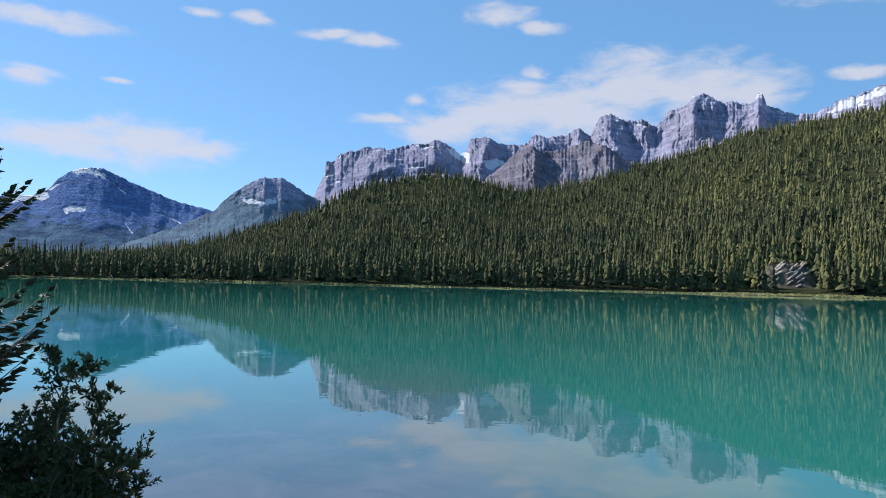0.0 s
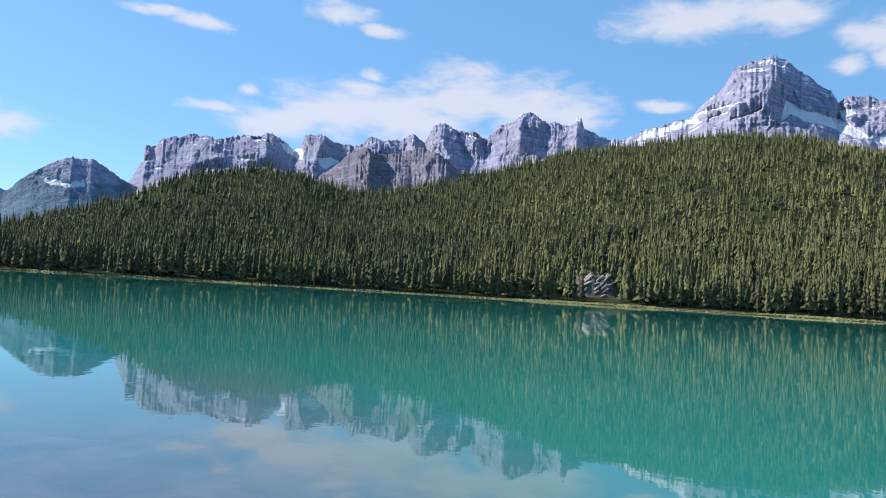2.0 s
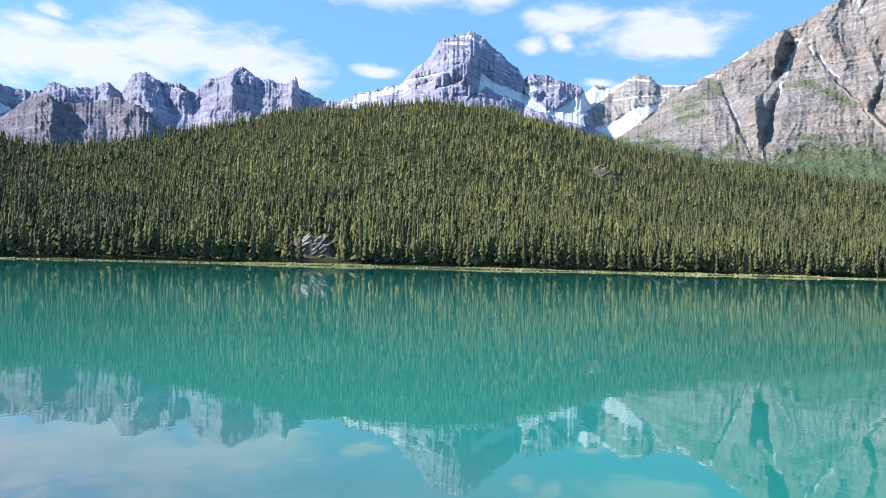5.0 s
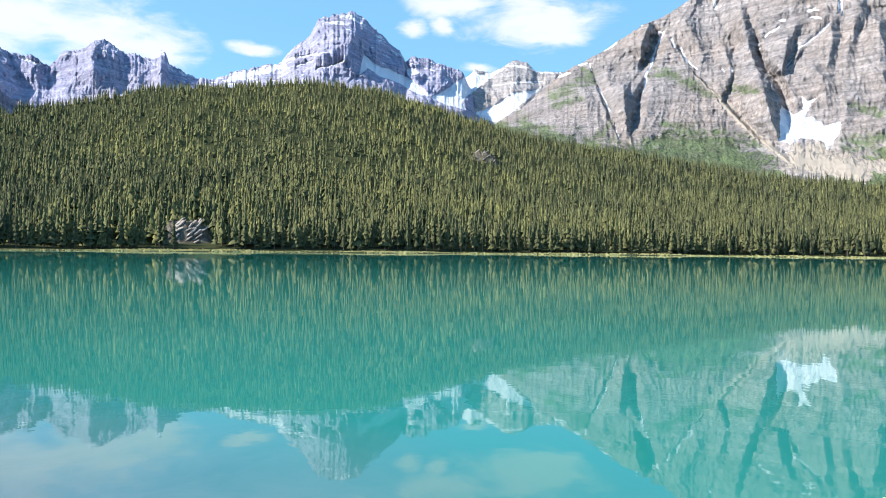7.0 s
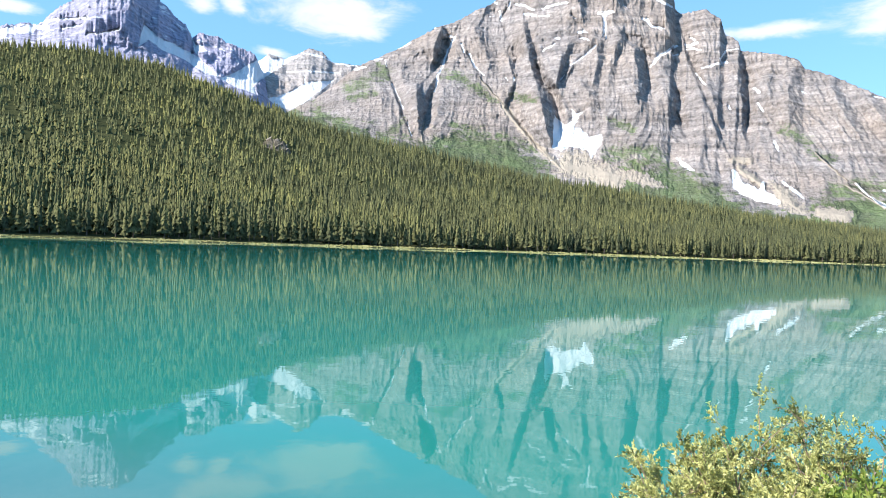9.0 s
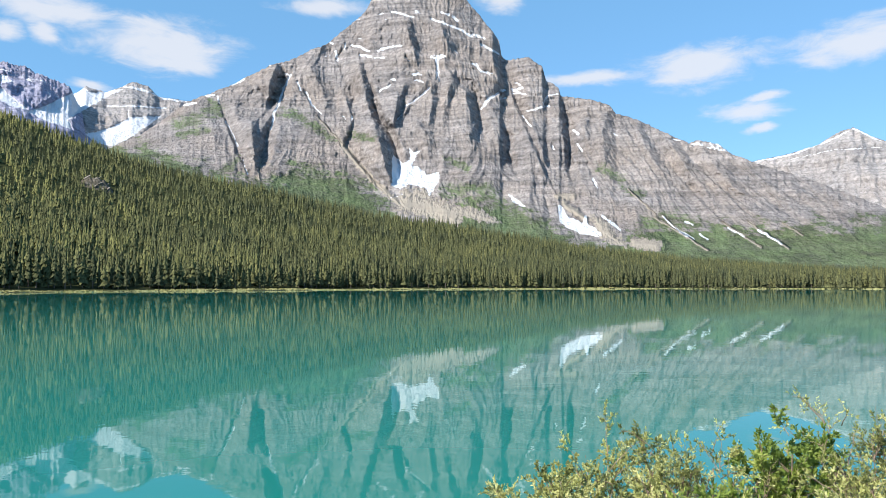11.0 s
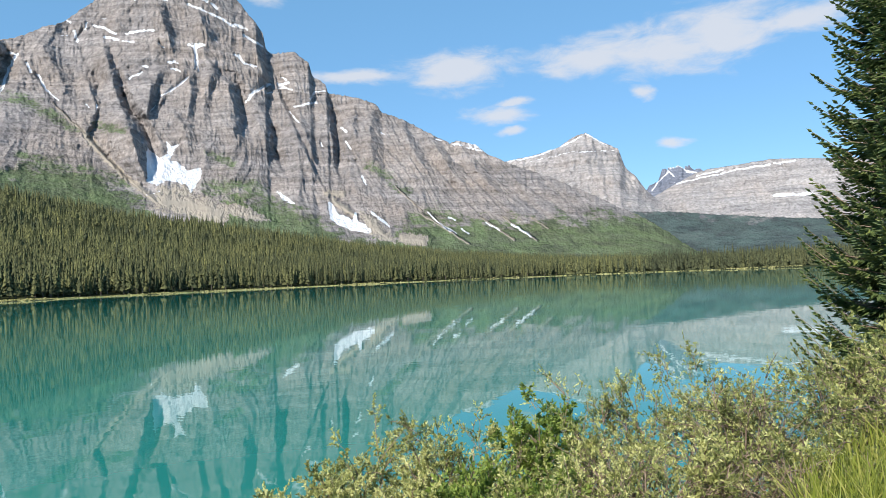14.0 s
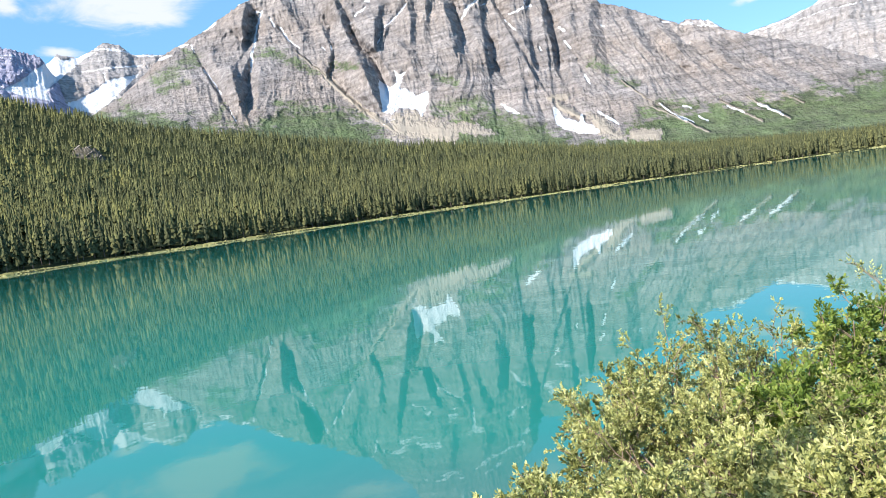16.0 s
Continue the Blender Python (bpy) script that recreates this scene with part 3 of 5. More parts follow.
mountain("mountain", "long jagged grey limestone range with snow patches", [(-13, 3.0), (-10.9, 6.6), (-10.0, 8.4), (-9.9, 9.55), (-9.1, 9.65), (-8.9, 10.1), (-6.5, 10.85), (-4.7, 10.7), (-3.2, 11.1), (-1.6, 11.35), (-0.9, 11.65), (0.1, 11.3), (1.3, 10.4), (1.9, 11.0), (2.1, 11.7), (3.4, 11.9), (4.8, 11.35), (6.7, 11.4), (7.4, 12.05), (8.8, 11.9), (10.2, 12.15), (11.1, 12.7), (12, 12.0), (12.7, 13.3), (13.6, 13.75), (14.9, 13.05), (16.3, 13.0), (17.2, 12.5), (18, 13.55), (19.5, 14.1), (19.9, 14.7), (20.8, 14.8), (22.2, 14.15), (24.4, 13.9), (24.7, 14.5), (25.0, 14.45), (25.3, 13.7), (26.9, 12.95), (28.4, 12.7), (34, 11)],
         foot_line(-2.0), 2950, 3950, ROCK_HAZE_BLUE, 740, 100, seed=6, jag=0.2, rib=44, rib_size=170, strata=13, tall=3.0, ledge_snow=0.05, snow_line=900,
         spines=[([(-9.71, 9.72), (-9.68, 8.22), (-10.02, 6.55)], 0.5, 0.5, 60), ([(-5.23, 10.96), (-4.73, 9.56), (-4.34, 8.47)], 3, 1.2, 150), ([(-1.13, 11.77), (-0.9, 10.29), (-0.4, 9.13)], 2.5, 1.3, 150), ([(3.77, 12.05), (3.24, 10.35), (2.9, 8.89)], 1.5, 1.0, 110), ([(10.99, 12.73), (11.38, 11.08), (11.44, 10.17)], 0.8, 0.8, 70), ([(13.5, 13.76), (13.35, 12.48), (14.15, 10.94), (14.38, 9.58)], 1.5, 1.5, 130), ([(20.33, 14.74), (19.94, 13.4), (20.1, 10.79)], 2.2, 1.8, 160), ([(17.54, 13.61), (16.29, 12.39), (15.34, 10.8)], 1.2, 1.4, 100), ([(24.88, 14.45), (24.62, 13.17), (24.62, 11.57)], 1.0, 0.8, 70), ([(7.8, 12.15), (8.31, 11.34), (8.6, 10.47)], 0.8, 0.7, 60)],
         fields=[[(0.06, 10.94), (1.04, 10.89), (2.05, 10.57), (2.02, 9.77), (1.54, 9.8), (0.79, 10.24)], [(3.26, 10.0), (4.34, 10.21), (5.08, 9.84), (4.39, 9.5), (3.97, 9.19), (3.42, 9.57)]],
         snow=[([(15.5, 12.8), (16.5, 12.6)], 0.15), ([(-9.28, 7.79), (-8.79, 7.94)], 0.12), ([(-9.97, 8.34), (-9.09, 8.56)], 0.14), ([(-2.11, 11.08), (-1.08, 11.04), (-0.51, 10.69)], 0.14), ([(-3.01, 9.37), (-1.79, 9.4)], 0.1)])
mountain("mountain", "dark rocky spur tinted haze blue before the range", [(2.5, 7.8), (4.4, 9.3), (5.6, 10.4), (6.6, 11.3), (7.1, 11.2), (8.1, 10.7), (10, 10.9), (11.8, 11.65), (13.6, 10.95), (15, 9.95), (17.5, 9.3), (21, 9)],
         foot_line(-2.0), 2550, 3150, ROCK_DARK, 340, 110, seed=8, jag=0.2, rib=22, rib_size=220, strata=5, tall=2.0, lean=0.4,
         spines=[([(6.84, 11.55), (7.63, 10.6), (7.62, 8.09)], 1.6, 0.9, 120), ([(12.37, 11.62), (13.46, 10.8), (15.45, 9.19)], 2.2, 0.8, 120), ([(9.29, 10.53), (10.05, 9.46), (10.38, 7.87)], 1.2, 1.0, 60)], snow=[([(3.0, 9.0), (3.9, 9.3)], 0.14), ([(8.6, 10.2), (9.2, 9.8)], 0.08)])
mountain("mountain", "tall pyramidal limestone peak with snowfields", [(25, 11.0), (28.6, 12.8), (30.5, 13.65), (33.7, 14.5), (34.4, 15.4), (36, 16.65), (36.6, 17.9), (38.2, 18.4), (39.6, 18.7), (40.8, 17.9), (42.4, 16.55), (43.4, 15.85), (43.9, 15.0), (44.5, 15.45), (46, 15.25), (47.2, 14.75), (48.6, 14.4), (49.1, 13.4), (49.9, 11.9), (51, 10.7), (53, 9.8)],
         foot_line(-2.0), 2600, 3900, ROCK_HAZE_BLUE, 420, 115, seed=10, jag=0.22, rib=42, rib_size=170, strata=16, tall=2.2, ledge_snow=0.15, snow_line=1150,
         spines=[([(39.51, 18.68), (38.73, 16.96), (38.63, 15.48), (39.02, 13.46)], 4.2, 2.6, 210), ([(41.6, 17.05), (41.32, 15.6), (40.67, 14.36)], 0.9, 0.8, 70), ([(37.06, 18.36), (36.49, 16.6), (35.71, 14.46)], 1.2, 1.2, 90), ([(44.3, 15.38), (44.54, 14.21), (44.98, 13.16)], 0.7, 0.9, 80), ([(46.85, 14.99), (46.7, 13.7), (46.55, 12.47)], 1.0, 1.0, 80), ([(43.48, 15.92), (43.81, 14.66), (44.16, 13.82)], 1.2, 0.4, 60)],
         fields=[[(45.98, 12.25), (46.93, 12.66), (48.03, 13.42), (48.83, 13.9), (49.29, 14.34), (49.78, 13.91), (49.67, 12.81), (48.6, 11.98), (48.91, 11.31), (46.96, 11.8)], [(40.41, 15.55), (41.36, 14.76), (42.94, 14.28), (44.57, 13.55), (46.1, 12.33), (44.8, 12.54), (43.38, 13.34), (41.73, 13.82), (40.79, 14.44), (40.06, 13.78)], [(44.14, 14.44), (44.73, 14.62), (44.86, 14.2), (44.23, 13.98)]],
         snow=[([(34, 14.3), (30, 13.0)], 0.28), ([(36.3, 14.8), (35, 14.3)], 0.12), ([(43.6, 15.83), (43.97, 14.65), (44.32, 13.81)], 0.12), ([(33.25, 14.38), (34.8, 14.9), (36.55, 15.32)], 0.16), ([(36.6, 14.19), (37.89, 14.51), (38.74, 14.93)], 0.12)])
mountain("mountain", "pale banded peak with broad snowfields", [(46, 12.2), (48, 13.2), (49.2, 14.0), (49.7, 14.5), (51.1, 14.2), (52.9, 15.2), (54, 15.0), (54.7, 14.3), (57.1, 14.15), (60, 14.3), (64, 14)],
         foot_line(-2.0), 3000, 4200, ROCK_PALE, 220, 110, seed=12, jag=0.08, rib=26, rib_size=150, strata=16, ledge_snow=0.0, snow_line=1000,
         fields=[[(45.98, 12.25), (46.93, 12.66), (48.03, 13.42), (48.83, 13.9), (49.29, 14.34), (49.78, 13.91), (49.67, 12.81), (48.6, 11.98), (48.91, 11.31), (46.96, 11.8)], [(45.27, 12.08), (46.65, 12.52), (48.25, 12.77), (48.87, 13.73), (49.39, 14.51), (50.04, 14.06), (51.29, 14.37), (52.26, 14.59), (50.94, 13.77), (49.7, 12.83), (48.63, 12.05), (47.54, 11.71), (45.97, 11.81)], [(49.2, 10.88), (51.22, 11.56), (52.84, 12.57), (55.01, 12.92), (54.16, 12.18), (52.78, 11.08), (51.56, 10.3), (50.12, 10.51)]],
         snow=[([(51.81, 14.82), (53.58, 14.71), (55.11, 14.21), (57.36, 14.08)], 0.13), ([(51.18, 13.23), (52.95, 13.44), (55.34, 13.51)], 0.1), ([(52.65, 13.1), (52.67, 12.23)], 0.12)])
# Gullies: thalweg by compass direction and height, width of the steep and of the open side, depth.
GULLIES_A = [
    ([(64.33, 17.28), (64.07, 15.88), (63.47, 14.64), (63.03, 13.64)], 0.58, 0.65, 102),
    ([(64.82, 16.95), (64.01, 14.99), (63.37, 12.52)], 0.15, 0.91, 45),
    ([(63.46, 13.67), (63.01, 11.85), (62.63, 10.29), (62.26, 8.72)], 0.59, 0.78, 108),
    ([(59.12, 14.77), (59.89, 12.63), (60.77, 10.44), (61.56, 8.69)], 0.15, 0.91, 51),
    ([(62.15, 15.94), (63.04, 14.4)], 0.25, 0.65, 25),
    ([(65.38, 16.37), (66.23, 15.16), (67.22, 13.67)], 0.15, 1.04, 36),
    ([(69.29, 16.67), (70.06, 15.41), (69.96, 14.48)], 0.33, 0.78, 45),
    ([(70.88, 16.9), (71.44, 15.21), (72.08, 13.63), (73.01, 12.58), (73.68, 10.67), (73.96, 8.3)], 0.45, 0.65, 108)]
GULLIES_B = [
    ([(73.02, 12.85), (73.58, 11.22), (73.94, 8.44)], 0.62, 0.52, 80),
    ([(70.14, 14.09), (69.79, 12.47), (69.3, 11.37), (70.54, 10.05), (72.11, 8.15), (73.57, 6.76)], 0.20, 0.91, 51),
    ([(72.15, 16.84), (72.26, 15.92)], 0.20, 0.65, 15),
    ([(73.97, 16.13), (73.81, 14.24), (73.45, 12.86)], 0.25, 0.65, 40),
    ([(74.99, 14.81), (74.27, 13.71), (73.7, 12.87)], 0.19, 0.78, 28),
    ([(77.88, 17.86), (79.13, 16.41), (80.27, 15.74), (80.8, 14.08)], 0.29, 0.78, 56),
    ([(79.79, 16.01), (80.44, 14.64), (80.69, 13.25), (80.16, 11.56)], 0.39, 0.78, 74),
    ([(82.39, 13.52), (82.93, 12.11), (83.17, 10.4)], 0.25, 0.65, 45)]
GULLIES_C = [
    ([(67.96, 11.85), (68.72, 10.81), (68.45, 10.0)], 0.16, 0.52, 17),
    ([(69.13, 19.34), (68.64, 18.16), (69.21, 16.66)], 0.19, 0.65, 28),
    ([(79.71, 16.25), (80.39, 15.31), (80.79, 12.97), (81.08, 11.55)], 0.37, 0.65, 68),
    ([(79.55, 14.18), (80.09, 12.52), (80.02, 11.45)], 0.29, 0.52, 40),
    ([(82.07, 13.4), (82.86, 12.21), (82.91, 10.8), (83.87, 8.65)], 0.33, 0.65, 68),
    ([(82.82, 17.89), (83.62, 15.16), (84.36, 13.53), (85.36, 11.19), (86.58, 8.37), (87.17, 7.19)], 0.25, 1.04, 62),
    ([(87.52, 15.15), (87.69, 13.58), (88.0, 11.32), (88.02, 9.49), (88.56, 7.63)], 0.37, 0.78, 85),
    ([(86.54, 15.21), (86.78, 14.53)], 0.20, 0.52, 12)]
GULLIES_D = [
    ([(89.42, 10.35), (90.02, 8.28)], 0.20, 0.65, 19),
    ([(91.98, 13.72), (93.37, 11.24), (95.43, 7.66)], 0.16, 0.78, 31),
    ([(93.29, 13.4), (94.94, 10.7), (97.05, 6.53)], 0.16, 0.78, 31),
    ([(92.95, 13.16), (97.46, 7.45), (100.17, 4.5)], 0.16, 0.78, 31),
    ([(95.74, 11.7), (99.82, 7.34), (103.4, 3.4)], 0.16, 0.78, 29),
    ([(98.99, 9.94), (103.07, 6.23), (105.97, 3.74)], 0.15, 0.65, 25),
    ([(101.32, 9.12), (104.93, 6.13), (108.04, 3.86)], 0.15, 0.65, 22),
    ([(104.98, 7.29), (108.52, 4.52)], 0.12, 0.52, 18)]
SPINES = [([(63.85, 17.86), (63.34, 16.49), (62.92, 14.7)], 1.8, 0.44, 68),
            ([(61.93, 13.37), (61.77, 12.17), (62.24, 9.12)], 2.0, 0.48, 74),
            ([(70.27, 18.3), (70.96, 16.31), (71.66, 14.36)], 1.6, 0.36, 55),
            ([(68.91, 16.0), (69.51, 14.64), (69.94, 13.69)], 1.2, 0.32, 37),
            ([(71.56, 13.69), (72.21, 11.79), (72.63, 9.89), (73.28, 7.97)], 2.2, 0.48, 93),
            ([(74.26, 16.64), (73.67, 14.64), (73.26, 12.39)], 1.4, 0.40, 49),
            ([(79.26, 16.26), (79.7, 14.47), (79.98, 12.65), (80.32, 11.03)], 1.8, 0.48, 68),
            ([(82.1, 13.76), (82.58, 12.15), (83.25, 10.2)], 1.4, 0.40, 49),
            ([(84.5, 14.17), (85.36, 12.32), (86.01, 10.22), (86.66, 8.1)], 1.5, 0.48, 55),
            ([(87.12, 15.23), (87.41, 13.86), (87.64, 12.02), (87.79, 9.23)], 1.6, 0.40, 68),
            ([(74.22, 21.98), (74.78, 19.69), (75.39, 17.76)], 1.5, 0.48, 49),
            ([(77.16, 21.66), (77.78, 19.84), (78.51, 18.38)], 1.2, 0.48, 43),
            ([(81.53, 21.07), (81.74, 18.25), (82.79, 14.66)], 1.5, 0.48, 55)]
SPURS = [([(65.46, 18.74), (67.37, 15.92), (68.43, 12.71)], 1.0, 0.80, 37),
            ([(91.13, 14.37), (90.73, 12.35), (90.95, 9.1)], 1.0, 0.56, 37),
            ([(93.22, 13.4), (94.15, 10.79), (95.57, 7.95)], 0.9, 0.56, 34),
            ([(95.5, 12.17), (97.0, 9.48), (98.71, 6.86)], 0.9, 0.56, 31),
            ([(98.19, 10.76), (100.1, 8.14), (101.98, 5.76)], 0.8, 0.48, 27),
            ([(89.48, 14.68), (89.33, 12.87), (89.58, 10.55)], 0.9, 0.56, 37),
            ([(75.99, 17.56), (76.65, 15.35), (76.12, 12.19)], 1.3, 0.64, 43),
            ([(78.59, 18.03), (77.83, 15.36), (77.06, 12.65)], 1.0, 0.72, 31),
            ([(74.76, 13.76), (75.9, 12.65), (76.55, 10.36)], 1.0, 0.72, 37),
            ([(57.79, 14.15), (58.74, 12.39), (59.12, 9.92)], 1.3, 0.72, 31),
            ([(60.3, 15.2), (60.57, 13.56), (60.89, 12.33)], 1.1, 0.56, 37)]
GULLIES = GULLIES_A + GULLIES_B + GULLIES_C + GULLIES_D
SNOW_A = [
    ([(64.81, 16.82), (64.38, 15.9), (64.01, 14.86), (63.56, 13.68), (63.32, 12.51)], 0.176),
    ([(64.4, 16.83), (64.81, 16.67)], 0.162),
    ([(59.08, 14.72), (59.29, 14.18)], 0.108),
    ([(59.69, 12.96), (60.35, 11.87), (60.73, 10.99)], 0.121),
    ([(61.16, 9.95), (61.52, 8.82)], 0.068),
    ([(65.38, 16.29), (65.69, 15.63)], 0.162),
    ([(66.11, 15.46), (66.6, 14.54), (67.35, 13.88)], 0.162),
    ([(73.22, 21.92), (74.04, 21.8), (75.01, 21.6)], 0.162),
    ([(76.56, 21.48), (77.69, 21.14), (79.11, 20.59), (80.1, 20.04)], 0.162),
    ([(80.11, 20.3), (81.06, 19.93)], 0.162),
    ([(80.81, 19.53), (82.25, 18.74)], 0.203),
    ([(77.42, 21.98), (78.05, 21.75)], 0.162),
    ([(78.42, 21.61), (78.84, 21.26)], 0.203)]
SNOW_B = [
    ([(72.12, 21.72), (72.45, 21.79)], 0.135),
    ([(69.79, 19.32), (70.5, 19.17), (71.3, 18.92)], 0.176),
    ([(70.57, 18.61), (71.45, 18.47)], 0.189),
    ([(72.06, 18.97), (73.16, 19.29), (74.04, 19.4)], 0.176),
    ([(71.78, 18.43), (72.54, 18.43)], 0.135),
    ([(68.49, 18.79), (68.64, 18.11)], 0.176),
    ([(69.34, 19.49), (69.25, 19.02)], 0.108),
    ([(68.04, 19.43), (68.24, 19.34)], 0.121),
    ([(76.54, 18.57), (76.99, 18.37), (77.48, 18.6)], 0.216),
    ([(76.99, 18.32), (77.0, 16.77)], 0.135),
    ([(74.38, 18.47), (74.74, 18.23)], 0.108),
    ([(74.96, 17.23), (75.66, 17.15)], 0.176),
    ([(75.09, 16.76), (75.82, 16.62)], 0.162),
    ([(72.15, 15.78), (73.09, 16.35)], 0.135),
    ([(73.1, 16.78), (73.54, 16.75)], 0.149)]
SNOW_C = [
    ([(74.49, 14.74), (75.33, 15.23), (76.48, 16.21)], 0.149),
    ([(74.0, 13.97), (73.63, 13.41)], 0.095),
    ([(78.1, 15.02), (78.33, 15.3)], 0.081),
    ([(80.05, 18.05), (80.7, 17.52), (81.47, 17.17)], 0.162),
    ([(80.73, 14.42), (81.42, 15.33), (82.69, 15.92)], 0.135),
    ([(83.34, 15.97), (84.2, 15.52)], 0.162),
    ([(84.6, 14.21), (85.4, 14.34)], 0.135),
    ([(83.65, 16.44), (84.08, 16.3)], 0.121),
    ([(60.25, 15.72), (61.13, 16.16)], 0.176),
    ([(58.19, 14.67), (58.94, 14.85)], 0.162),
    ([(56.31, 13.84), (57.48, 14.06)], 0.216),
    ([(62.78, 17.32), (63.17, 17.36)], 0.121),
    ([(63.92, 17.86), (64.09, 17.92)], 0.121),
    ([(69.16, 13.72), (69.34, 13.52)], 0.095),
    ([(69.87, 13.81), (69.91, 13.41)], 0.081)]
SNOW_D = [
    ([(74.14, 7.46), (73.17, 7.18)], 0.041),
    ([(76.83, 18.62), (77.68, 18.64)], 0.176),
    ([(77.09, 18.16), (77.2, 16.68)], 0.135),
    ([(80.28, 18.03), (80.85, 17.38), (81.73, 17.24)], 0.162),
    ([(80.96, 14.59), (81.52, 15.26), (82.78, 15.93)], 0.162),
    ([(82.46, 15.17), (82.87, 15.29)], 0.108),
    ([(83.54, 15.84), (84.26, 16.07)], 0.216),
    ([(83.48, 15.62), (84.51, 15.56)], 0.135)]
SNOW_E = [
    ([(85.89, 14.81), (86.31, 15.34), (87.19, 15.44)], 0.121),
    ([(85.24, 14.29), (85.9, 14.47), (86.39, 14.49)], 0.176),
    ([(84.24, 13.77), (84.95, 12.94)], 0.135),
    ([(88.38, 12.47), (88.78, 12.18)], 0.216),
    ([(88.68, 11.4), (89.13, 10.77)], 0.149),
    ([(86.69, 11.26), (86.81, 11.02)], 0.162),
    ([(89.97, 8.47), (90.25, 7.87)], 0.189),
    ([(90.64, 5.53), (91.28, 5.02), (92.02, 4.38)], 0.203),
    ([(89.74, 4.61), (90.49, 4.04)], 0.189),
    ([(91.64, 12.09), (91.95, 11.9)], 0.081),
    ([(94.29, 12.72), (94.96, 12.57)], 0.068)]
SNOW_F = [
    ([(96.23, 11.42), (96.88, 11.24)], 0.081),
    ([(95.32, 5.37), (96.2, 4.49), (97.15, 3.72)], 0.121),
    ([(97.11, 4.88), (97.57, 4.62)], 0.162),
    ([(96.38, 4.43), (97.76, 3.43)], 0.095),
    ([(100.16, 4.27), (101.3, 3.6)], 0.121),
    ([(102.26, 4.07), (103.85, 3.01)], 0.162),
    ([(98.15, 3.89), (98.7, 3.44)], 0.135)]
SNOW = SNOW_A + SNOW_B + SNOW_C + SNOW_D + SNOW_E + SNOW_F
SCREE_A = [
    ([(69.12, 11.5), (70.28, 10.05), (71.84, 8.42), (73.76, 6.76)], 0.3),
    ([(88.37, 7.17), (87.06, 7.19)], 0.3),
    ([(87.52, 6.6), (89.29, 5.31)], 0.3),
    ([(93.26, 3.26), (94.83, 3.05)], 0.6),
    ([(95.32, 5.37), (97.15, 3.62)], 0.16),
    ([(94.76, 5.3), (97.29, 3.59), (98.66, 2.59)], 0.16),
    ([(99.71, 4.76), (102.44, 2.75)], 0.16)]
SCREE_B = [
    ([(101.59, 4.67), (104.3, 2.66)], 0.18),
    ([(103.92, 4.55), (105.27, 3.54)], 0.1),
    ([(92.72, 7.63), (94.77, 5.58)], 0.12),
    ([(62.51, 10.02), (62.38, 8.46)], 0.16),
    ([(66.97, 13.65), (68.48, 12.14), (69.12, 11.5)], 0.12)]
SCREE = SCREE_A + SCREE_B
MEADOW_A = [
    ([(56.3, 12.31), (57.58, 12.92), (59.11, 13.8)], 0.9),
    ([(56.3, 11.59), (58.22, 12.12)], 0.5),
    ([(64.23, 13.73), (65.46, 13.56), (66.7, 12.85), (68.22, 12.08)], 0.65),
    ([(69.79, 12.2), (71.65, 11.99)], 0.5),
    ([(66.89, 8.34), (69.46, 8.39), (71.57, 8.14)], 1.0),
    ([(66.13, 7.78), (69.43, 7.02), (72.62, 6.76)], 1.1),
    ([(64.92, 9.87), (67.15, 9.15)], 0.6),
    ([(60.65, 9.92), (59.52, 8.85)], 0.5),
    ([(78.49, 8.01), (80.48, 7.71), (83.34, 6.07)], 0.9),
    ([(77.74, 7.71), (81.1, 7.96), (82.34, 6.26), (85.82, 4.83)], 1.0),
    ([(77.88, 10.4), (79.61, 9.66)], 0.6),
    ([(92.51, 7.54), (93.91, 7.05)], 0.5),
    ([(90.4, 9.4), (92.28, 8.44)], 0.6)]
MEADOW_B = [
    ([(94.19, 4.83), (95.71, 5.04), (97.2, 4.8)], 1.2),
    ([(58.46, 14.46), (59.33, 13.33)], 0.4)]
MEADOW = MEADOW_A + MEADOW_B
FIELDS = [[(73.28, 10.81), (74.14, 9.99), (74.69, 9.86), (75.47, 9.72), (76.15, 9.07), (77.23, 9.35), (77.17, 8.51), (76.69, 7.78), (76.4, 7.31), (76.04, 8.06), (74.66, 8.25), (73.96, 7.83), (73.2, 8.29)],
          [(74.67, 11.27), (75.08, 10.91), (75.73, 11.19), (75.16, 10.45), (74.83, 9.81), (74.14, 9.99), (74.79, 10.36)],
          [(87.09, 6.53), (87.37, 6.43), (87.86, 5.47), (88.7, 5.26), (89.07, 4.87), (89.29, 5.89), (89.49, 4.85), (90.1, 4.55), (90.4, 3.79), (88.9, 4.07), (87.74, 4.63), (87.19, 5.21)],
          [(82.94, 7.49), (83.31, 7.3), (84.57, 6.32), (84.1, 6.43), (83.3, 6.83)]]
FANS = [[(73.96, 7.51), (76.49, 7.22), (78.34, 6.64), (80.68, 6.22), (82.45, 5.06), (81.13, 5.09), (79.26, 5.59), (78.77, 4.76), (76.46, 5.5), (74.62, 5.84), (73.62, 6.22)],
        [(89.66, 5.65), (90.82, 5.27), (92.17, 3.68), (92.75, 2.86), (91.23, 3.29), (90.4, 3.79), (90.1, 4.55)],
        [(73.96, 7.83), (76.04, 7.97), (76.77, 7.12), (78.35, 6.83), (76.02, 7.04), (74.18, 7.05)]]
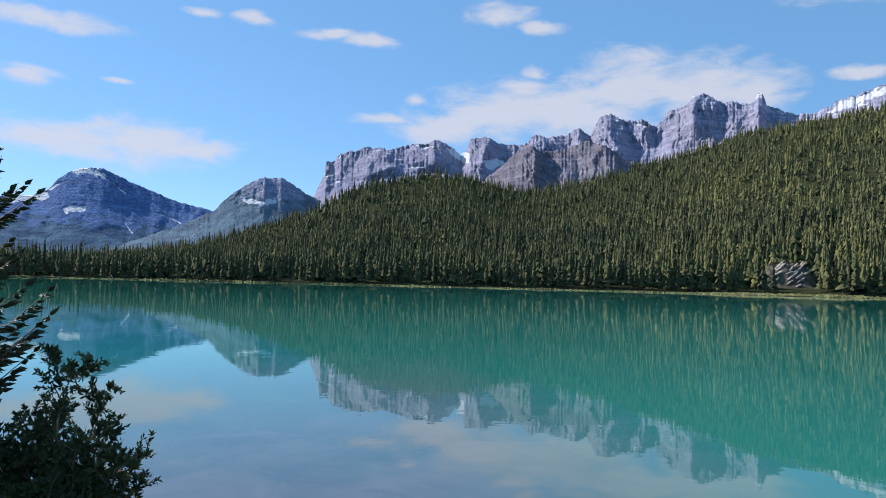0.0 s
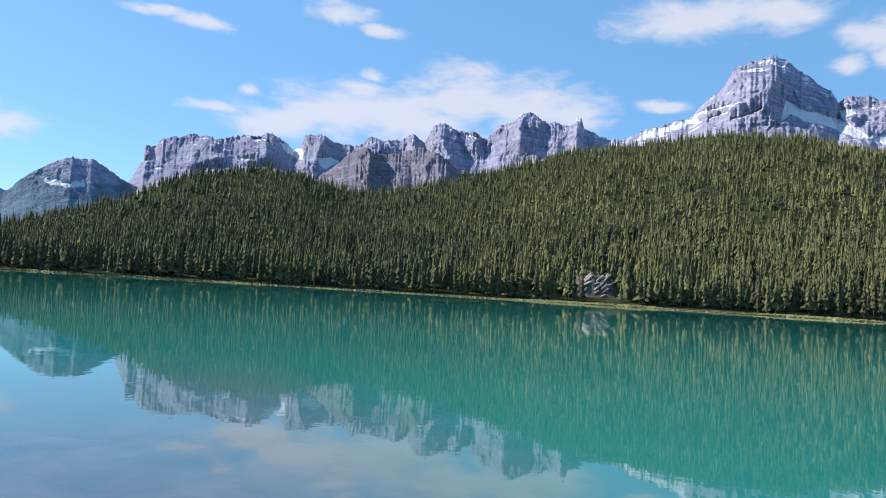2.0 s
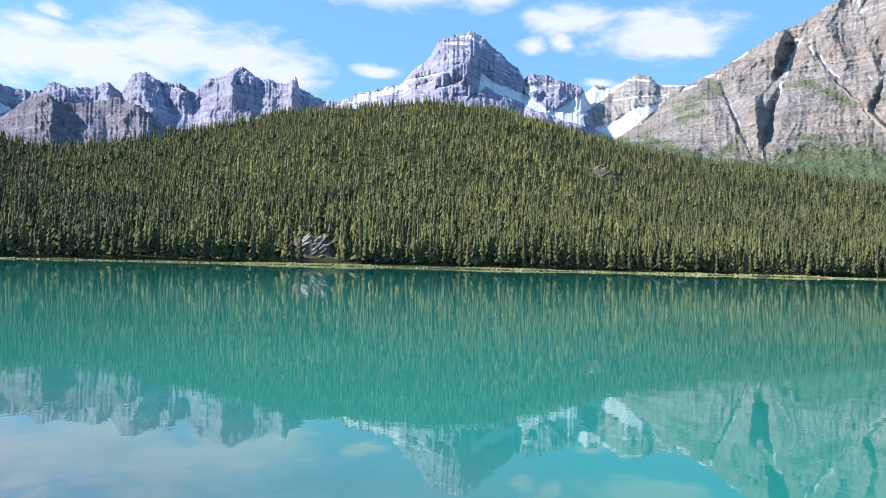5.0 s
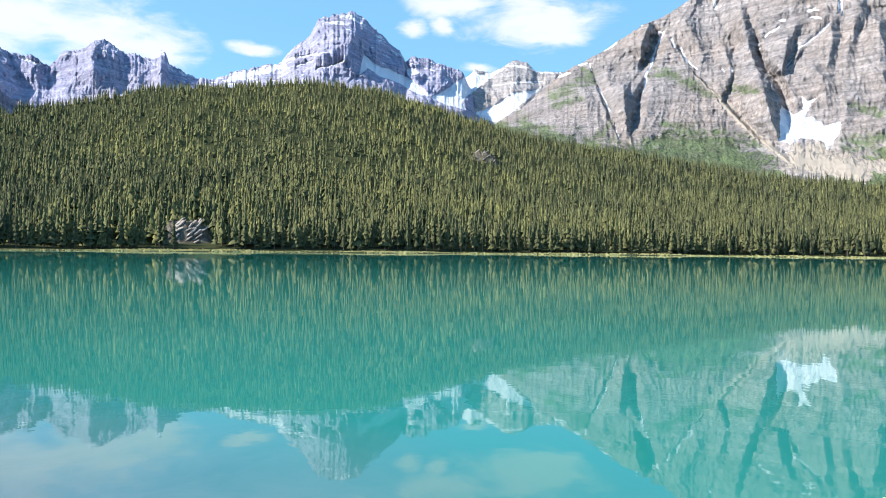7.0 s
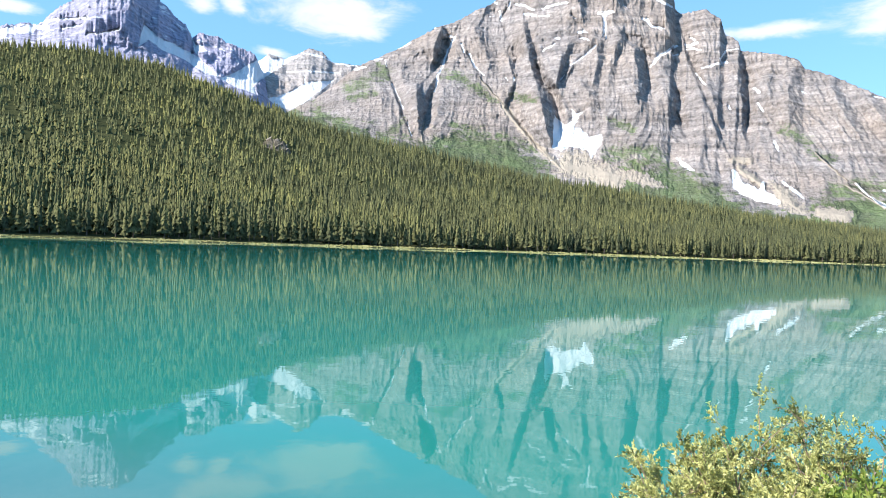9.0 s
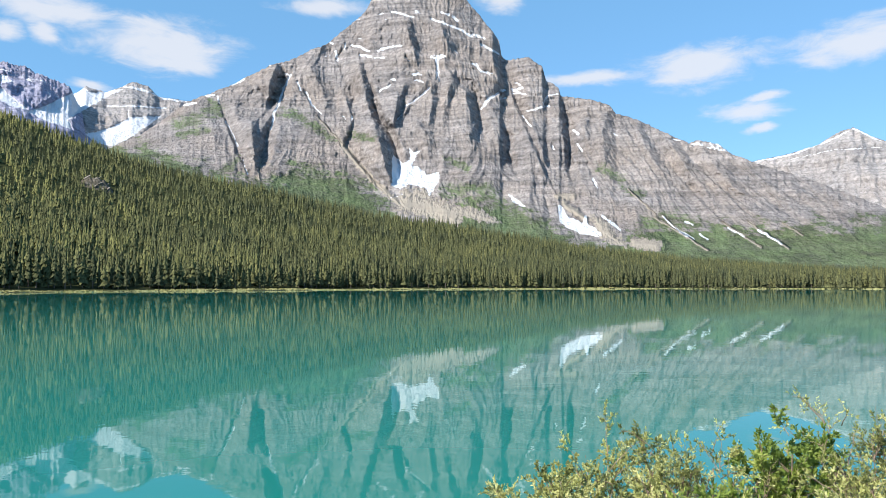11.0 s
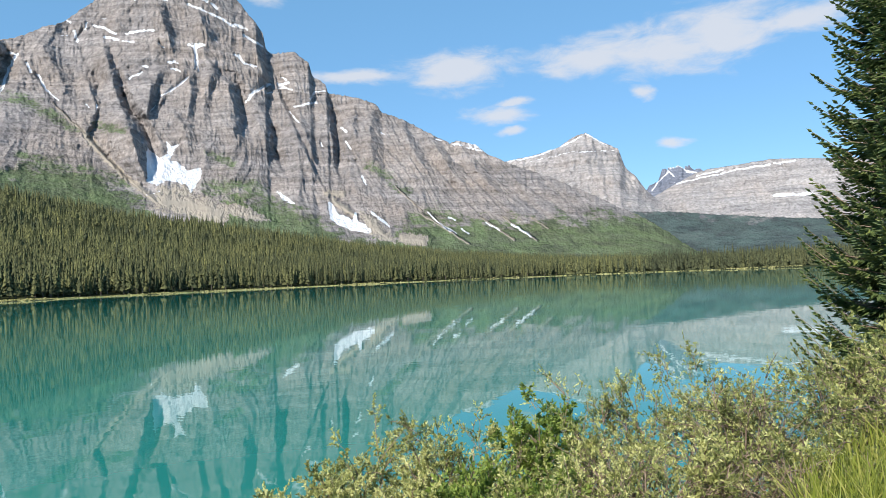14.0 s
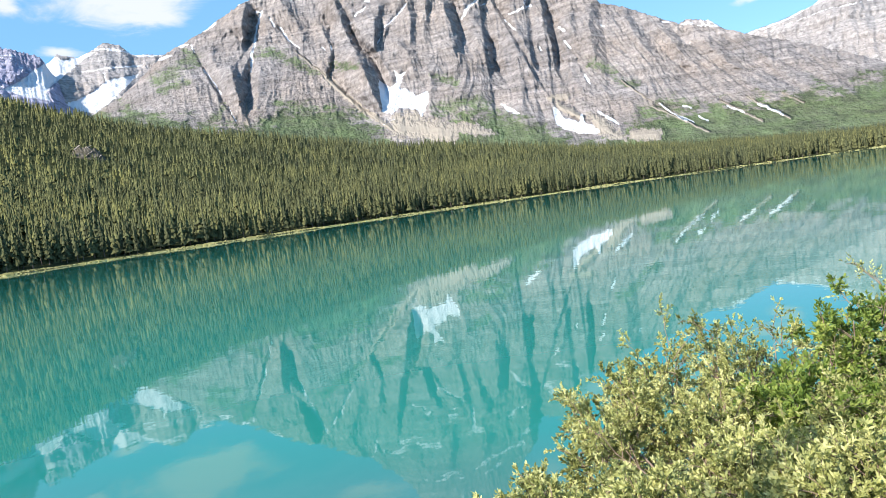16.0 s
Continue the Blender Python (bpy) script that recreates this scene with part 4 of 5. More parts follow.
mountain("mountain", "huge grey layered limestone mountain with snow gullies and green lower slopes", [(49, 8.8), (51.5, 10.2), (53.6, 11.4), (57, 14.2), (60.3, 15.75), (63.2, 17.4), (64.5, 17.8), (67.8, 19.35), (68.7, 20.05), (70.8, 21.65), (71.6, 22.9), (73, 24.4), (74.6, 25.6), (76, 25.9), (77.6, 25.0), (79.1, 23.4), (80.3, 22.05), (81.5, 20.75), (82.3, 19.7), (82.5, 18.6), (82.9, 18.2), (84.8, 18.4), (85.9, 17.6), (86.2, 16.5), (87.2, 16.0), (87.4, 15.3), (89.5, 14.95), (91.3, 14.4), (91.8, 13.7), (93.6, 13.05), (95.4, 12.1), (97.6, 10.9), (100.1, 10.2), (102.6, 8.95), (105.4, 7.85), (108, 6.6), (110, 5.6), (111, 4.95), (112.5, 4.25), (114.5, 2.9), (116.5, 1.3), (118, 0.5)],
         foot_line(-1.4), [(49, 1900), (75, 2100), (88, 1950), (100, 1900), (120, 2100)], [(49, 3000), (65, 3250), (76, 3500), (90, 3150), (110, 2850), (120, 2700)], ROCK_GREY, 1000, 270, seed=14, jag=0.11, rib=18, rib_size=200, strata=13, tall=2.4, lean=[(49, -0.15), (64, -0.1), (70, 0.05), (76, 0.0), (85, 0.2), (92, 0.5), (100, 0.9), (120, 1.0)],
         spines=SPINES + SPURS, gullies=GULLIES, snow=SNOW, fields=FIELDS, ledge_snow=0.2, snow_line=1400, scree=SCREE, fans=FANS, meadow=MEADOW, bend=0.85,
         green=[(49, 11.0), (54, 10.4), (57, 9.4), (62, 8.4), (66, 9.3), (70, 9.0), (73, 6.0), (76, 4.4), (79, 7.2), (83, 6.6), (86, 5.2), (89, 3.4), (92, 3.4), (95, 5.0), (100, 4.6), (105, 4.3), (110, 4.5), (114, 4.2), (120, 4)])
mountain("mountain", "small snowy summit behind the ridge", [(95.5, 8.5), (97, 10.7), (98, 11.25), (99.6, 10.75), (100.6, 9.9), (103, 8.5)], [(95, 4), (103, 4)], 3900, 4500, ROCK_PALE, 80, 60, seed=16, jag=0.1, rib=18, rib_size=150, ledge_snow=0.22, snow_line=700)
mountain("mountain", "pale castle-shaped limestone peak with snowy top", [(99, 8.3), (101.8, 9.25), (104.5, 9.65), (106.3, 10.1), (107.8, 10.9), (108.7, 11.15), (109.9, 10.3), (111.2, 9.65), (111.7, 8.1), (112.5, 7.3), (113.2, 6.2), (114.2, 5.2), (117, 4)],
         [(99, 2.5), (117, 2.5)], 3400, 4300, ROCK_PALE, 200, 110, seed=18, jag=0.07, tall=3.0, rib=34, rib_size=130, strata=16, ledge_snow=0.08, snow_line=800, snow=[([(102, 9.2), (104.5, 9.55), (107, 10.3), (108.7, 11.05), (110.3, 10.0)], 0.11), ([(104, 9.1), (107.5, 9.7), (111, 9.5)], 0.05)])
mountain("mountain", "dark pyramid peak streaked with snow", [(109.5, 5.2), (112.5, 7.3), (113.6, 7.8), (114.1, 8.1), (114.5, 8.8), (115.2, 8.95), (115.8, 8.75), (116.8, 8.15), (118.2, 7.3), (120, 6.2), (122, 5.0)], [(109, 2.5), (122, 2.5)], 4600, 5400, ROCK_SLATE, 160, 90, seed=24, jag=0.18, rib=20, rib_size=140, strata=6, ledge_snow=0.1, snow_line=560,
         snow=[([(114.6, 8.2), (113.2, 7.2), (112.3, 6.7)], 0.1), ([(115.6, 8.2), (116.4, 7.4), (118, 7.0)], 0.11), ([(114.9, 7.4), (114.2, 6.8), (113.6, 6.0)], 0.09), ([(115.2, 8.6), (114.8, 7.8), (115.4, 7.1)], 0.09), ([(116.2, 6.6), (118.5, 6.3)], 0.09)])
mountain("mountain", "pale limestone cliffs with a snowy rim", [(113, 5.2), (115.5, 6.5), (117, 7.2), (118, 7.45), (120, 7.55), (122.3, 7.75), (125, 7.5), (130, 7.0), (138, 5.5), (150, 3.0)],
         [(110, 2.0), (150, 1.0)], 3600, 4500, ROCK_PALE, 260, 100, seed=20, jag=0.07, tall=3.0, rib=30, rib_size=120, strata=8, ledge_snow=0.02, snow_line=560, snow=[([(115.5, 6.5), (118, 6.9), (120, 7.2), (124, 7.45)], 0.13), ([(117, 7.0), (119, 7.3)], 0.1), ([(122.5, 5.0), (125, 4.9)], 0.25)])
tagged(mountain("hillside", "dark forested ridge with bare rock streaks", [(104, 0.8), (108, 3.0), (111.1, 4.6), (115.4, 4.3), (119.1, 3.8), (122.1, 3.4), (126, 3.0), (133, 2.4), (145, 1.2)], [(104, 0.3), (145, 0.3)], 2900, 3500, ROCK_RIDGE, 240, 80, seed=22, jag=0.1, rib=16, rib_size=240, strata=4,
         green=[(104, 6), (114, 5), (118, 4.2), (122, 3.8), (128, 5), (145, 6)]), kind="structure")


# ---- forest across the lake ----
def conifer_shape(rng, tiers, points, slim=1.0, trunk=True):
    """Vertices and triangles of a conifer one metre high: drooping ragged whorls on a thin trunk."""
    vs, fs = [], []
    low = rng.uniform(0.08, 0.26)
    for k in range(tiers):
        f = k / (tiers - 1)
        top = low + (1 - low) * (f * 0.86 + 0.14)
        drop = (2.0 / tiers) * (1.15 - 0.5 * f) * rng.uniform(0.85, 1.2)
        rad = (slim * 0.15 * (1 - f) ** 1.1 + 0.012) * rng.uniform(0.75, 1.2)
        c = len(vs)
        vs.append((rng.normal(0, 0.008), rng.normal(0, 0.008), top))
        turn = rng.uniform(0, 7)
        for j in range(points):
            a = turn + 2 * math.pi * j / points + rng.normal(0, 0.12)
            q = rad * (rng.uniform(0.8, 1.3) if j % 2 == 0 else rng.uniform(0.35, 0.65))
            vs.append((q * math.cos(a), q * math.sin(a), top - drop * rng.uniform(0.6, 1.15)))
        fs += [(c, c + 1 + j, c + 1 + (j + 1) % points) for j in range(points)]
    if trunk:
        c = len(vs)
        for z, q in ((-0.03, 0.012), (0.5, 0.007)):
            vs += [(q * math.cos(a), q * math.sin(a), z) for a in (0, 2.1, 4.2)]
        for j in range(3):
            k = (j + 1) % 3
            fs += [(c + j, c + k, c + 3 + k), (c + j, c + 3 + k, c + 3 + j)]
    return np.array(vs), np.array(fs)


OUTCROPS = [(25.6, 398, 13, 24), (27.4, 398, 13, 24), (26.6, 414, 15, 24), (50.2, 770, 12, 20), (51.0, 772, 12, 20)]


def forest_spots(count, az0, az1, near, far, rng):
    """Random spots between two lines given as functions of direction, even by area."""
    az = rng.uniform(az0, az1, count)
    lo, hi = near(az), far(az)
    r = np.sqrt(rng.uniform(0, 1, count) * (hi ** 2 - lo ** 2) + lo ** 2)
    keep = rng.uniform(0, 1, count) < (hi ** 2 - lo ** 2) / (hi ** 2 - lo ** 2).max()
    x, y = r * np.sin(np.radians(az)), r * np.cos(np.radians(az))
    for oa, orr, w, d in OUTCROPS:
        ox, oy = orr * math.sin(radians(oa)), orr * math.cos(radians(oa))
        keep &= np.hypot(x - ox, y - oy) > w * rng.uniform(0.5, 1.1, count)
    return az[keep], r[keep]


def plant(name, az, r, shapes, heights, tones, mat, rng):
    z = land(az, r)
    vs, fs, ts, base = [], [], [], 0
    pick = rng.integers(0, len(shapes), len(az))
    for k, (sv, sf) in enumerate(shapes):
        i = np.where(pick == k)[0]
        if not len(i):
            continue
        turn, h = rng.uniform(0, 2 * np.pi, len(i)), heights[i]
        w = h * rng.uniform(0.8, 1.25, len(i))
        ca, sa = np.cos(turn), np.sin(turn)
        X = (r[i] * np.sin(np.radians(az[i])))[:, None] + w[:, None] * (ca[:, None] * sv[None, :, 0] - sa[:, None] * sv[None, :, 1])
        Y = (r[i] * np.cos(np.radians(az[i])))[:, None] + w[:, None] * (sa[:, None] * sv[None, :, 0] + ca[:, None] * sv[None, :, 1])
        lean = rng.normal(0, 0.012, (len(i), 1))
        Z = z[i][:, None] + h[:, None] * sv[None, :, 2]
        X = X + lean * h[:, None] * sv[None, :, 2]
        vs.append(np.stack([X, Y, Z], -1).reshape(-1, 3))
        fs.append((sf[None] + (base + np.arange(len(i)) * len(sv))[:, None, None]).reshape(-1, 3))
        ts.append(np.repeat(tones[i], len(sv)))
        base += len(i) * len(sv)
    me = mesh_from(name, np.concatenate(vs), np.concatenate(fs), mat, {"tone": np.concatenate(ts)}, shade_smooth=True)
    return new(name, me)


rng = np.random.default_rng(21)
fine_shapes = [conifer_shape(rng, 7, 5, rng.uniform(0.75, 1.1)) for k in range(10)]
plain_shapes = [conifer_shape(rng, 5, 5, rng.uniform(0.95, 1.3), False) for k in range(10)]
shore_d = lambda az: along(FAR_SHORE, az) + 17
mid_d = lambda az: np.minimum(along(FAR_SHORE, az) + 190, along(CREST_AT, az) - 60)
crest_d = lambda az: along(CREST_AT, az) + 30
for lo, hi, dens, shapes in ((shore_d, mid_d, 1 / 26, fine_shapes), (mid_d, crest_d, 1 / 58, plain_shapes)):
    probe = np.linspace(-38, 130, 337)
    area = (np.radians(168) / 2) * (hi(probe) ** 2 - lo(probe) ** 2).max()
    az, r = forest_spots(int(area * dens), -38, 130, lo, hi, rng)
    x, y = r * np.sin(np.radians(az)), r * np.cos(np.radians(az))
    h = np.clip(rng.normal(0, 2.7, len(az)) + 18.5 - 6.5 * smooth(0, 330, r - along(FAR_SHORE, az)), 6, 25) * (1 + 0.15 * fbm(x / 40, y / 40, 2)) * (1 - 0.2 * smooth(75, 110, az))
    # Tone by direction: pine and spruce stands, with hill and cloud shade painted in.
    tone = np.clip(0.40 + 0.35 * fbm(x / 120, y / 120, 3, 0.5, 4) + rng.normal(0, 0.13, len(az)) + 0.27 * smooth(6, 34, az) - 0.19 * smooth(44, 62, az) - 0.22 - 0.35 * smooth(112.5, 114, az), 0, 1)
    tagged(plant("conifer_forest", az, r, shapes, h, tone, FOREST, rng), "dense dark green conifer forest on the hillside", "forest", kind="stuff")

# The front row along the far shore: single trees.
front = []
for k in range(9):
    sv, sf = conifer_shape(rng, 13, 10, rng.uniform(0.55, 0.9), False)
    crown = mesh_from("crown", sv, sf, FOREST, {"tone": np.full(len(sv), rng.uniform(0.05, 0.6))}, shade_smooth=True)
    n = 6
    tv = np.array([(q * math.cos(6.283 * j / n), q * math.sin(6.283 * j / n), z) for z, q in ((-0.03, 0.014), (0.3, 0.011), (0.97, 0.002)) for j in range(n)])
    tf = np.array([(i * n + j, i * n + (j + 1) % n, (i + 1) * n + (j + 1) % n, (i + 1) * n + j) for i in range(2) for j in range(n)])
    front.append((crown, mesh_from("trunk", tv, tf, BARK)))
models = []
spots = []
walk_az = -33.0
while walk_az < 126 and len(spots) < 290:
    r = along(FAR_SHORE, walk_az) + 9.5 + rng.uniform(0, 8)
    hidden = any(abs(walk_az - oa) < 1.6 and orr < 500 for oa, orr, w, d in OUTCROPS)
    if not hidden or rng.uniform() < 0.3:
        spots.append((walk_az, r))
    walk_az += math.degrees(rng.uniform(2.0, 5.6) / r)
for k, (a1, r1) in enumerate(spots):
    h1 = float(np.clip(rng.normal(20.0 - 6.0 * smooth(70, 110, a1), 3.0), 7, 25))
    m = Matrix.Translation(at(a1, r1, -0.1)) @ Matrix.Rotation(rng.uniform(0, 6.28), 4, "Z")
    if k < len(front):
        tree = thing("conifer_tree", "tall dark green conifer standing at the lake shore", "tree", "conifers along the far shore")
        part("crown", front[k][0], tree)
        part("trunk", front[k][1], tree, "grey straight trunk")
        tree.scale = (h1, h1, h1)
        tree.matrix_basis = m @ Matrix.Diagonal((h1, h1, h1, 1))
        models.append(tree)
    else:
        tree = copy_thing(models[int(rng.integers(0, len(models)))], m)
        tree.scale = (h1, h1, h1)


# Yellow-green grass and sedge along the far waterline.
def tufts(name, az, r, height, width, mat, rng, blades=3, lift=0.0):
    """Upright blades with a slight bend, each of two triangles."""
    n = len(az) * blades
    az, r = np.repeat(az, blades), np.repeat(r, blades)
    x, y = r * np.sin(np.radians(az)), r * np.cos(np.radians(az))
    x, y = x + rng.normal(0, 1, n) * width * 0.8, y + rng.normal(0, 1, n) * width * 0.8
    z = land(np.degrees(np.arctan2(x, y)), np.hypot(x, y)) + lift
    turn, tilt = rng.uniform(0, 6.283, n), rng.uniform(0.05, 0.5, n)
    h, w = height * rng.uniform(0.5, 1.15, n), width * rng.uniform(0.6, 1.2, n) * 0.5
    way = rng.uniform(0, 6.283, n)
    mx, my, mz = x + 0.35 * h * tilt * np.cos(way), y + 0.35 * h * tilt * np.sin(way), z + 0.6 * h
    tx, ty, tz = x + h * tilt * np.cos(way), y + h * tilt * np.sin(way), z + h * (1 - 0.25 * tilt)
    cx, sx = w * np.cos(turn), w * np.sin(turn)
    vs = np.stack([np.stack([x - cx, y - sx, z - 0.02], -1), np.stack([x + cx, y + sx, z - 0.02], -1), np.stack([mx + 0.8 * cx, my + 0.8 * sx, mz], -1), np.stack([mx - 0.8 * cx, my - 0.8 * sx, mz], -1), np.stack([tx, ty, tz], -1)], 1).reshape(-1, 3)
    i = np.arange(n)[:, None] * 5
    fs = np.concatenate([i + np.array([[0, 1, 2]]), i + np.array([[0, 2, 3]]), i + np.array([[3, 2, 4]])])
    return new(name, mesh_from(name, vs, fs, mat, {"tone": np.repeat(rng.uniform(0, 1, n), 5)}))


az = rng.uniform(-37, 124, 7500)
az = az[rng.uniform(0, 1, len(az)) < 0.2 + 0.7 * smooth(5, 30, az) + 0.3 * smooth(-22, -28, az) - 0.6 * smooth(75, 100, az)]
r = along(FAR_SHORE, az) + rng.uniform(1.0, 5.5, len(az))
tagged(tufts("shore_grass", az, r, 0.55, 1.3, SEDGE, rng), "yellow-green sedge along the far waterline", "grass", kind="stuff")


# Rock outcrops among the trees: a broken bluff with pale slanting slabs.
def outcrop(az, r0, width, depth, height, slabs, seed):
    rng = np.random.default_rng(seed)
    ob = thing("rock_outcrop", "pale broken rock bluff among hillside conifers", "rock", "rock outcrops on the hill")
    nu, nv = 44, 40
    U, V = np.meshgrid(np.linspace(-1, 1, nu), np.linspace(0, 1, nv), indexing="ij")
    R = r0 + depth * 2.2 * V
    A = az + np.degrees(U * width / 2 / r0)
    rise = smooth(0, 0.42, V) * (1 - smooth(0.6, 1.0, V)) * (1 - np.abs(U) ** 3) * (0.75 + 0.35 * fbm(U * 2.2, V * 2, 3, 0.5, seed))
    tilt = (U * width * 0.5 + rise * height * 0.9) / 3.2
    Z = land(A, R) - 0.6 + height * rise + 0.9 * rise * fold(tilt + 0.5 * fbm(U * 3, V * 3, 3)) + 0.8 * fbm(U * 7, V * 7, 3)
    pts = np.stack([R * np.sin(np.radians(A)), R * np.cos(np.radians(A)), Z], -1)
    part("rock_mass", mesh_from("rock_mass", pts.reshape(-1, 3), grid_faces(nu, nv)[:, ::-1], GRANITE), ob, "dark cracked rock")
    for k in range(slabs):
        i, j = int(rng.integers(6, nu - 6)), int(rng.integers(4, 20))
        bm = bmesh.new()
        bmesh.ops.create_cube(bm, size=1.0)
        bmesh.ops.subdivide_edges(bm, edges=bm.edges[:], cuts=2, use_grid_fill=True)
        size = Vector((rng.uniform(1.0, 2.2), rng.uniform(3.0, 7.0), 0.6)) * (width / 27)
        for v in bm.verts:
            q = noise.noise_vector(v.co * 2.1 + Vector((seed + 3.1 * k, 0, 0))) * 0.3
            v.co = Vector(((v.co.x + q.x) * size.x, (v.co.y + q.y * 0.5) * size.y, (v.co.z + q.z) * size.z))
        me = bpy.data.meshes.new("slab")
        bm.to_mesh(me)
        bm.free()
        me.materials.append(SLAB)
        sl = part("slab", me, ob, "pale bare rock slab")
        a1 = az + math.degrees(float(U[i, j]) * width / 2 / r0)
        sl.matrix_basis = (Matrix.Translation(Vector(pts[i, j]) + Vector((0, 0, 0.2))) @ Matrix.Rotation(radians(-a1), 4, "Z")
                           @ Matrix.Rotation(radians(rng.uniform(-48, -18)), 4, "Y") @ Matrix.Rotation(radians(rng.uniform(12, 28)), 4, "X") @ Matrix.Rotation(radians(rng.uniform(-76, -54)), 4, "Z"))


outcrop(26.6, 394, 28, 15, 12, 24, 5)
outcrop(50.6, 762, 30, 16, 12, 8, 9)


# ---- the near bank: shrubs, spruces, grass ----
def tubes(paths, radii, sides=4):
    """Tapered tubes along polylines. paths: (n, k, 3); radii: (n, k)."""
    n, k, _ = paths.shape
    d = np.gradient(paths, axis=1)
    d /= np.linalg.norm(d, axis=2, keepdims=True) + 1e-9
    ref = np.where(np.abs(d[..., 2:3]) > 0.9, np.array([1.0, 0, 0]), np.array([0, 0, 1.0]))
    u = np.cross(d, ref)
    u /= np.linalg.norm(u, axis=2, keepdims=True) + 1e-9
    w = np.cross(d, u)
    a = np.arange(sides) * 2 * np.pi / sides
    v = paths[:, :, None, :] + radii[:, :, None, None] * (np.cos(a)[None, None, :, None] * u[:, :, None, :] + np.sin(a)[None, None, :, None] * w[:, :, None, :])
    i = (np.arange(n)[:, None, None] * k + np.arange(k - 1)[None, :, None]) * sides
    j = np.arange(sides)[None, None, :]
    j2 = (j + 1) % sides
    f = np.stack([i + j, i + j2, i + sides + j2, i + sides + j], -1).reshape(-1, 4)
    return v.reshape(-1, 3), f


def arcs(start, end, sag, k, rng, wobble=0.0):
    """Curved polylines from start to end points that bow upward by sag."""
    f = np.linspace(0, 1, k)[None, :, None]
    p = start[:, None, :] * (1 - f) + end[:, None, :] * f
    p[:, :, 2] += (np.sin(np.pi * f[..., 0]) * sag[:, None])
    if wobble:
        p += rng.normal(0, 1, p.shape) * wobble * f * np.linalg.norm(end - start, axis=1)[:, None, None]
    return p


def unit(v):
    return v / (np.linalg.norm(v, axis=-1, keepdims=True) + 1e-9)


def blades(points, ways, length, width, rng, fold_up=0.25):
    """Pointed leaves of two folded triangles each."""
    n = len(points)
    ways = unit(ways)
    side = unit(np.cross(ways, rng.normal(0, 1, (n, 3))))
    lift = np.cross(side, ways)
    L, Wd = length[:, None], width[:, None]
    mid = points + ways * L * 0.5
    vs = np.stack([points, mid + side * Wd * 0.5 + lift * Wd * fold_up, points + ways * L, mid - side * Wd * 0.5 + lift * Wd * fold_up], 1).reshape(-1, 3)
    i = np.arange(n)[:, None] * 4
    return vs, np.concatenate([i + np.array([[0, 1, 2]]), i + np.array([[0, 2, 3]])])


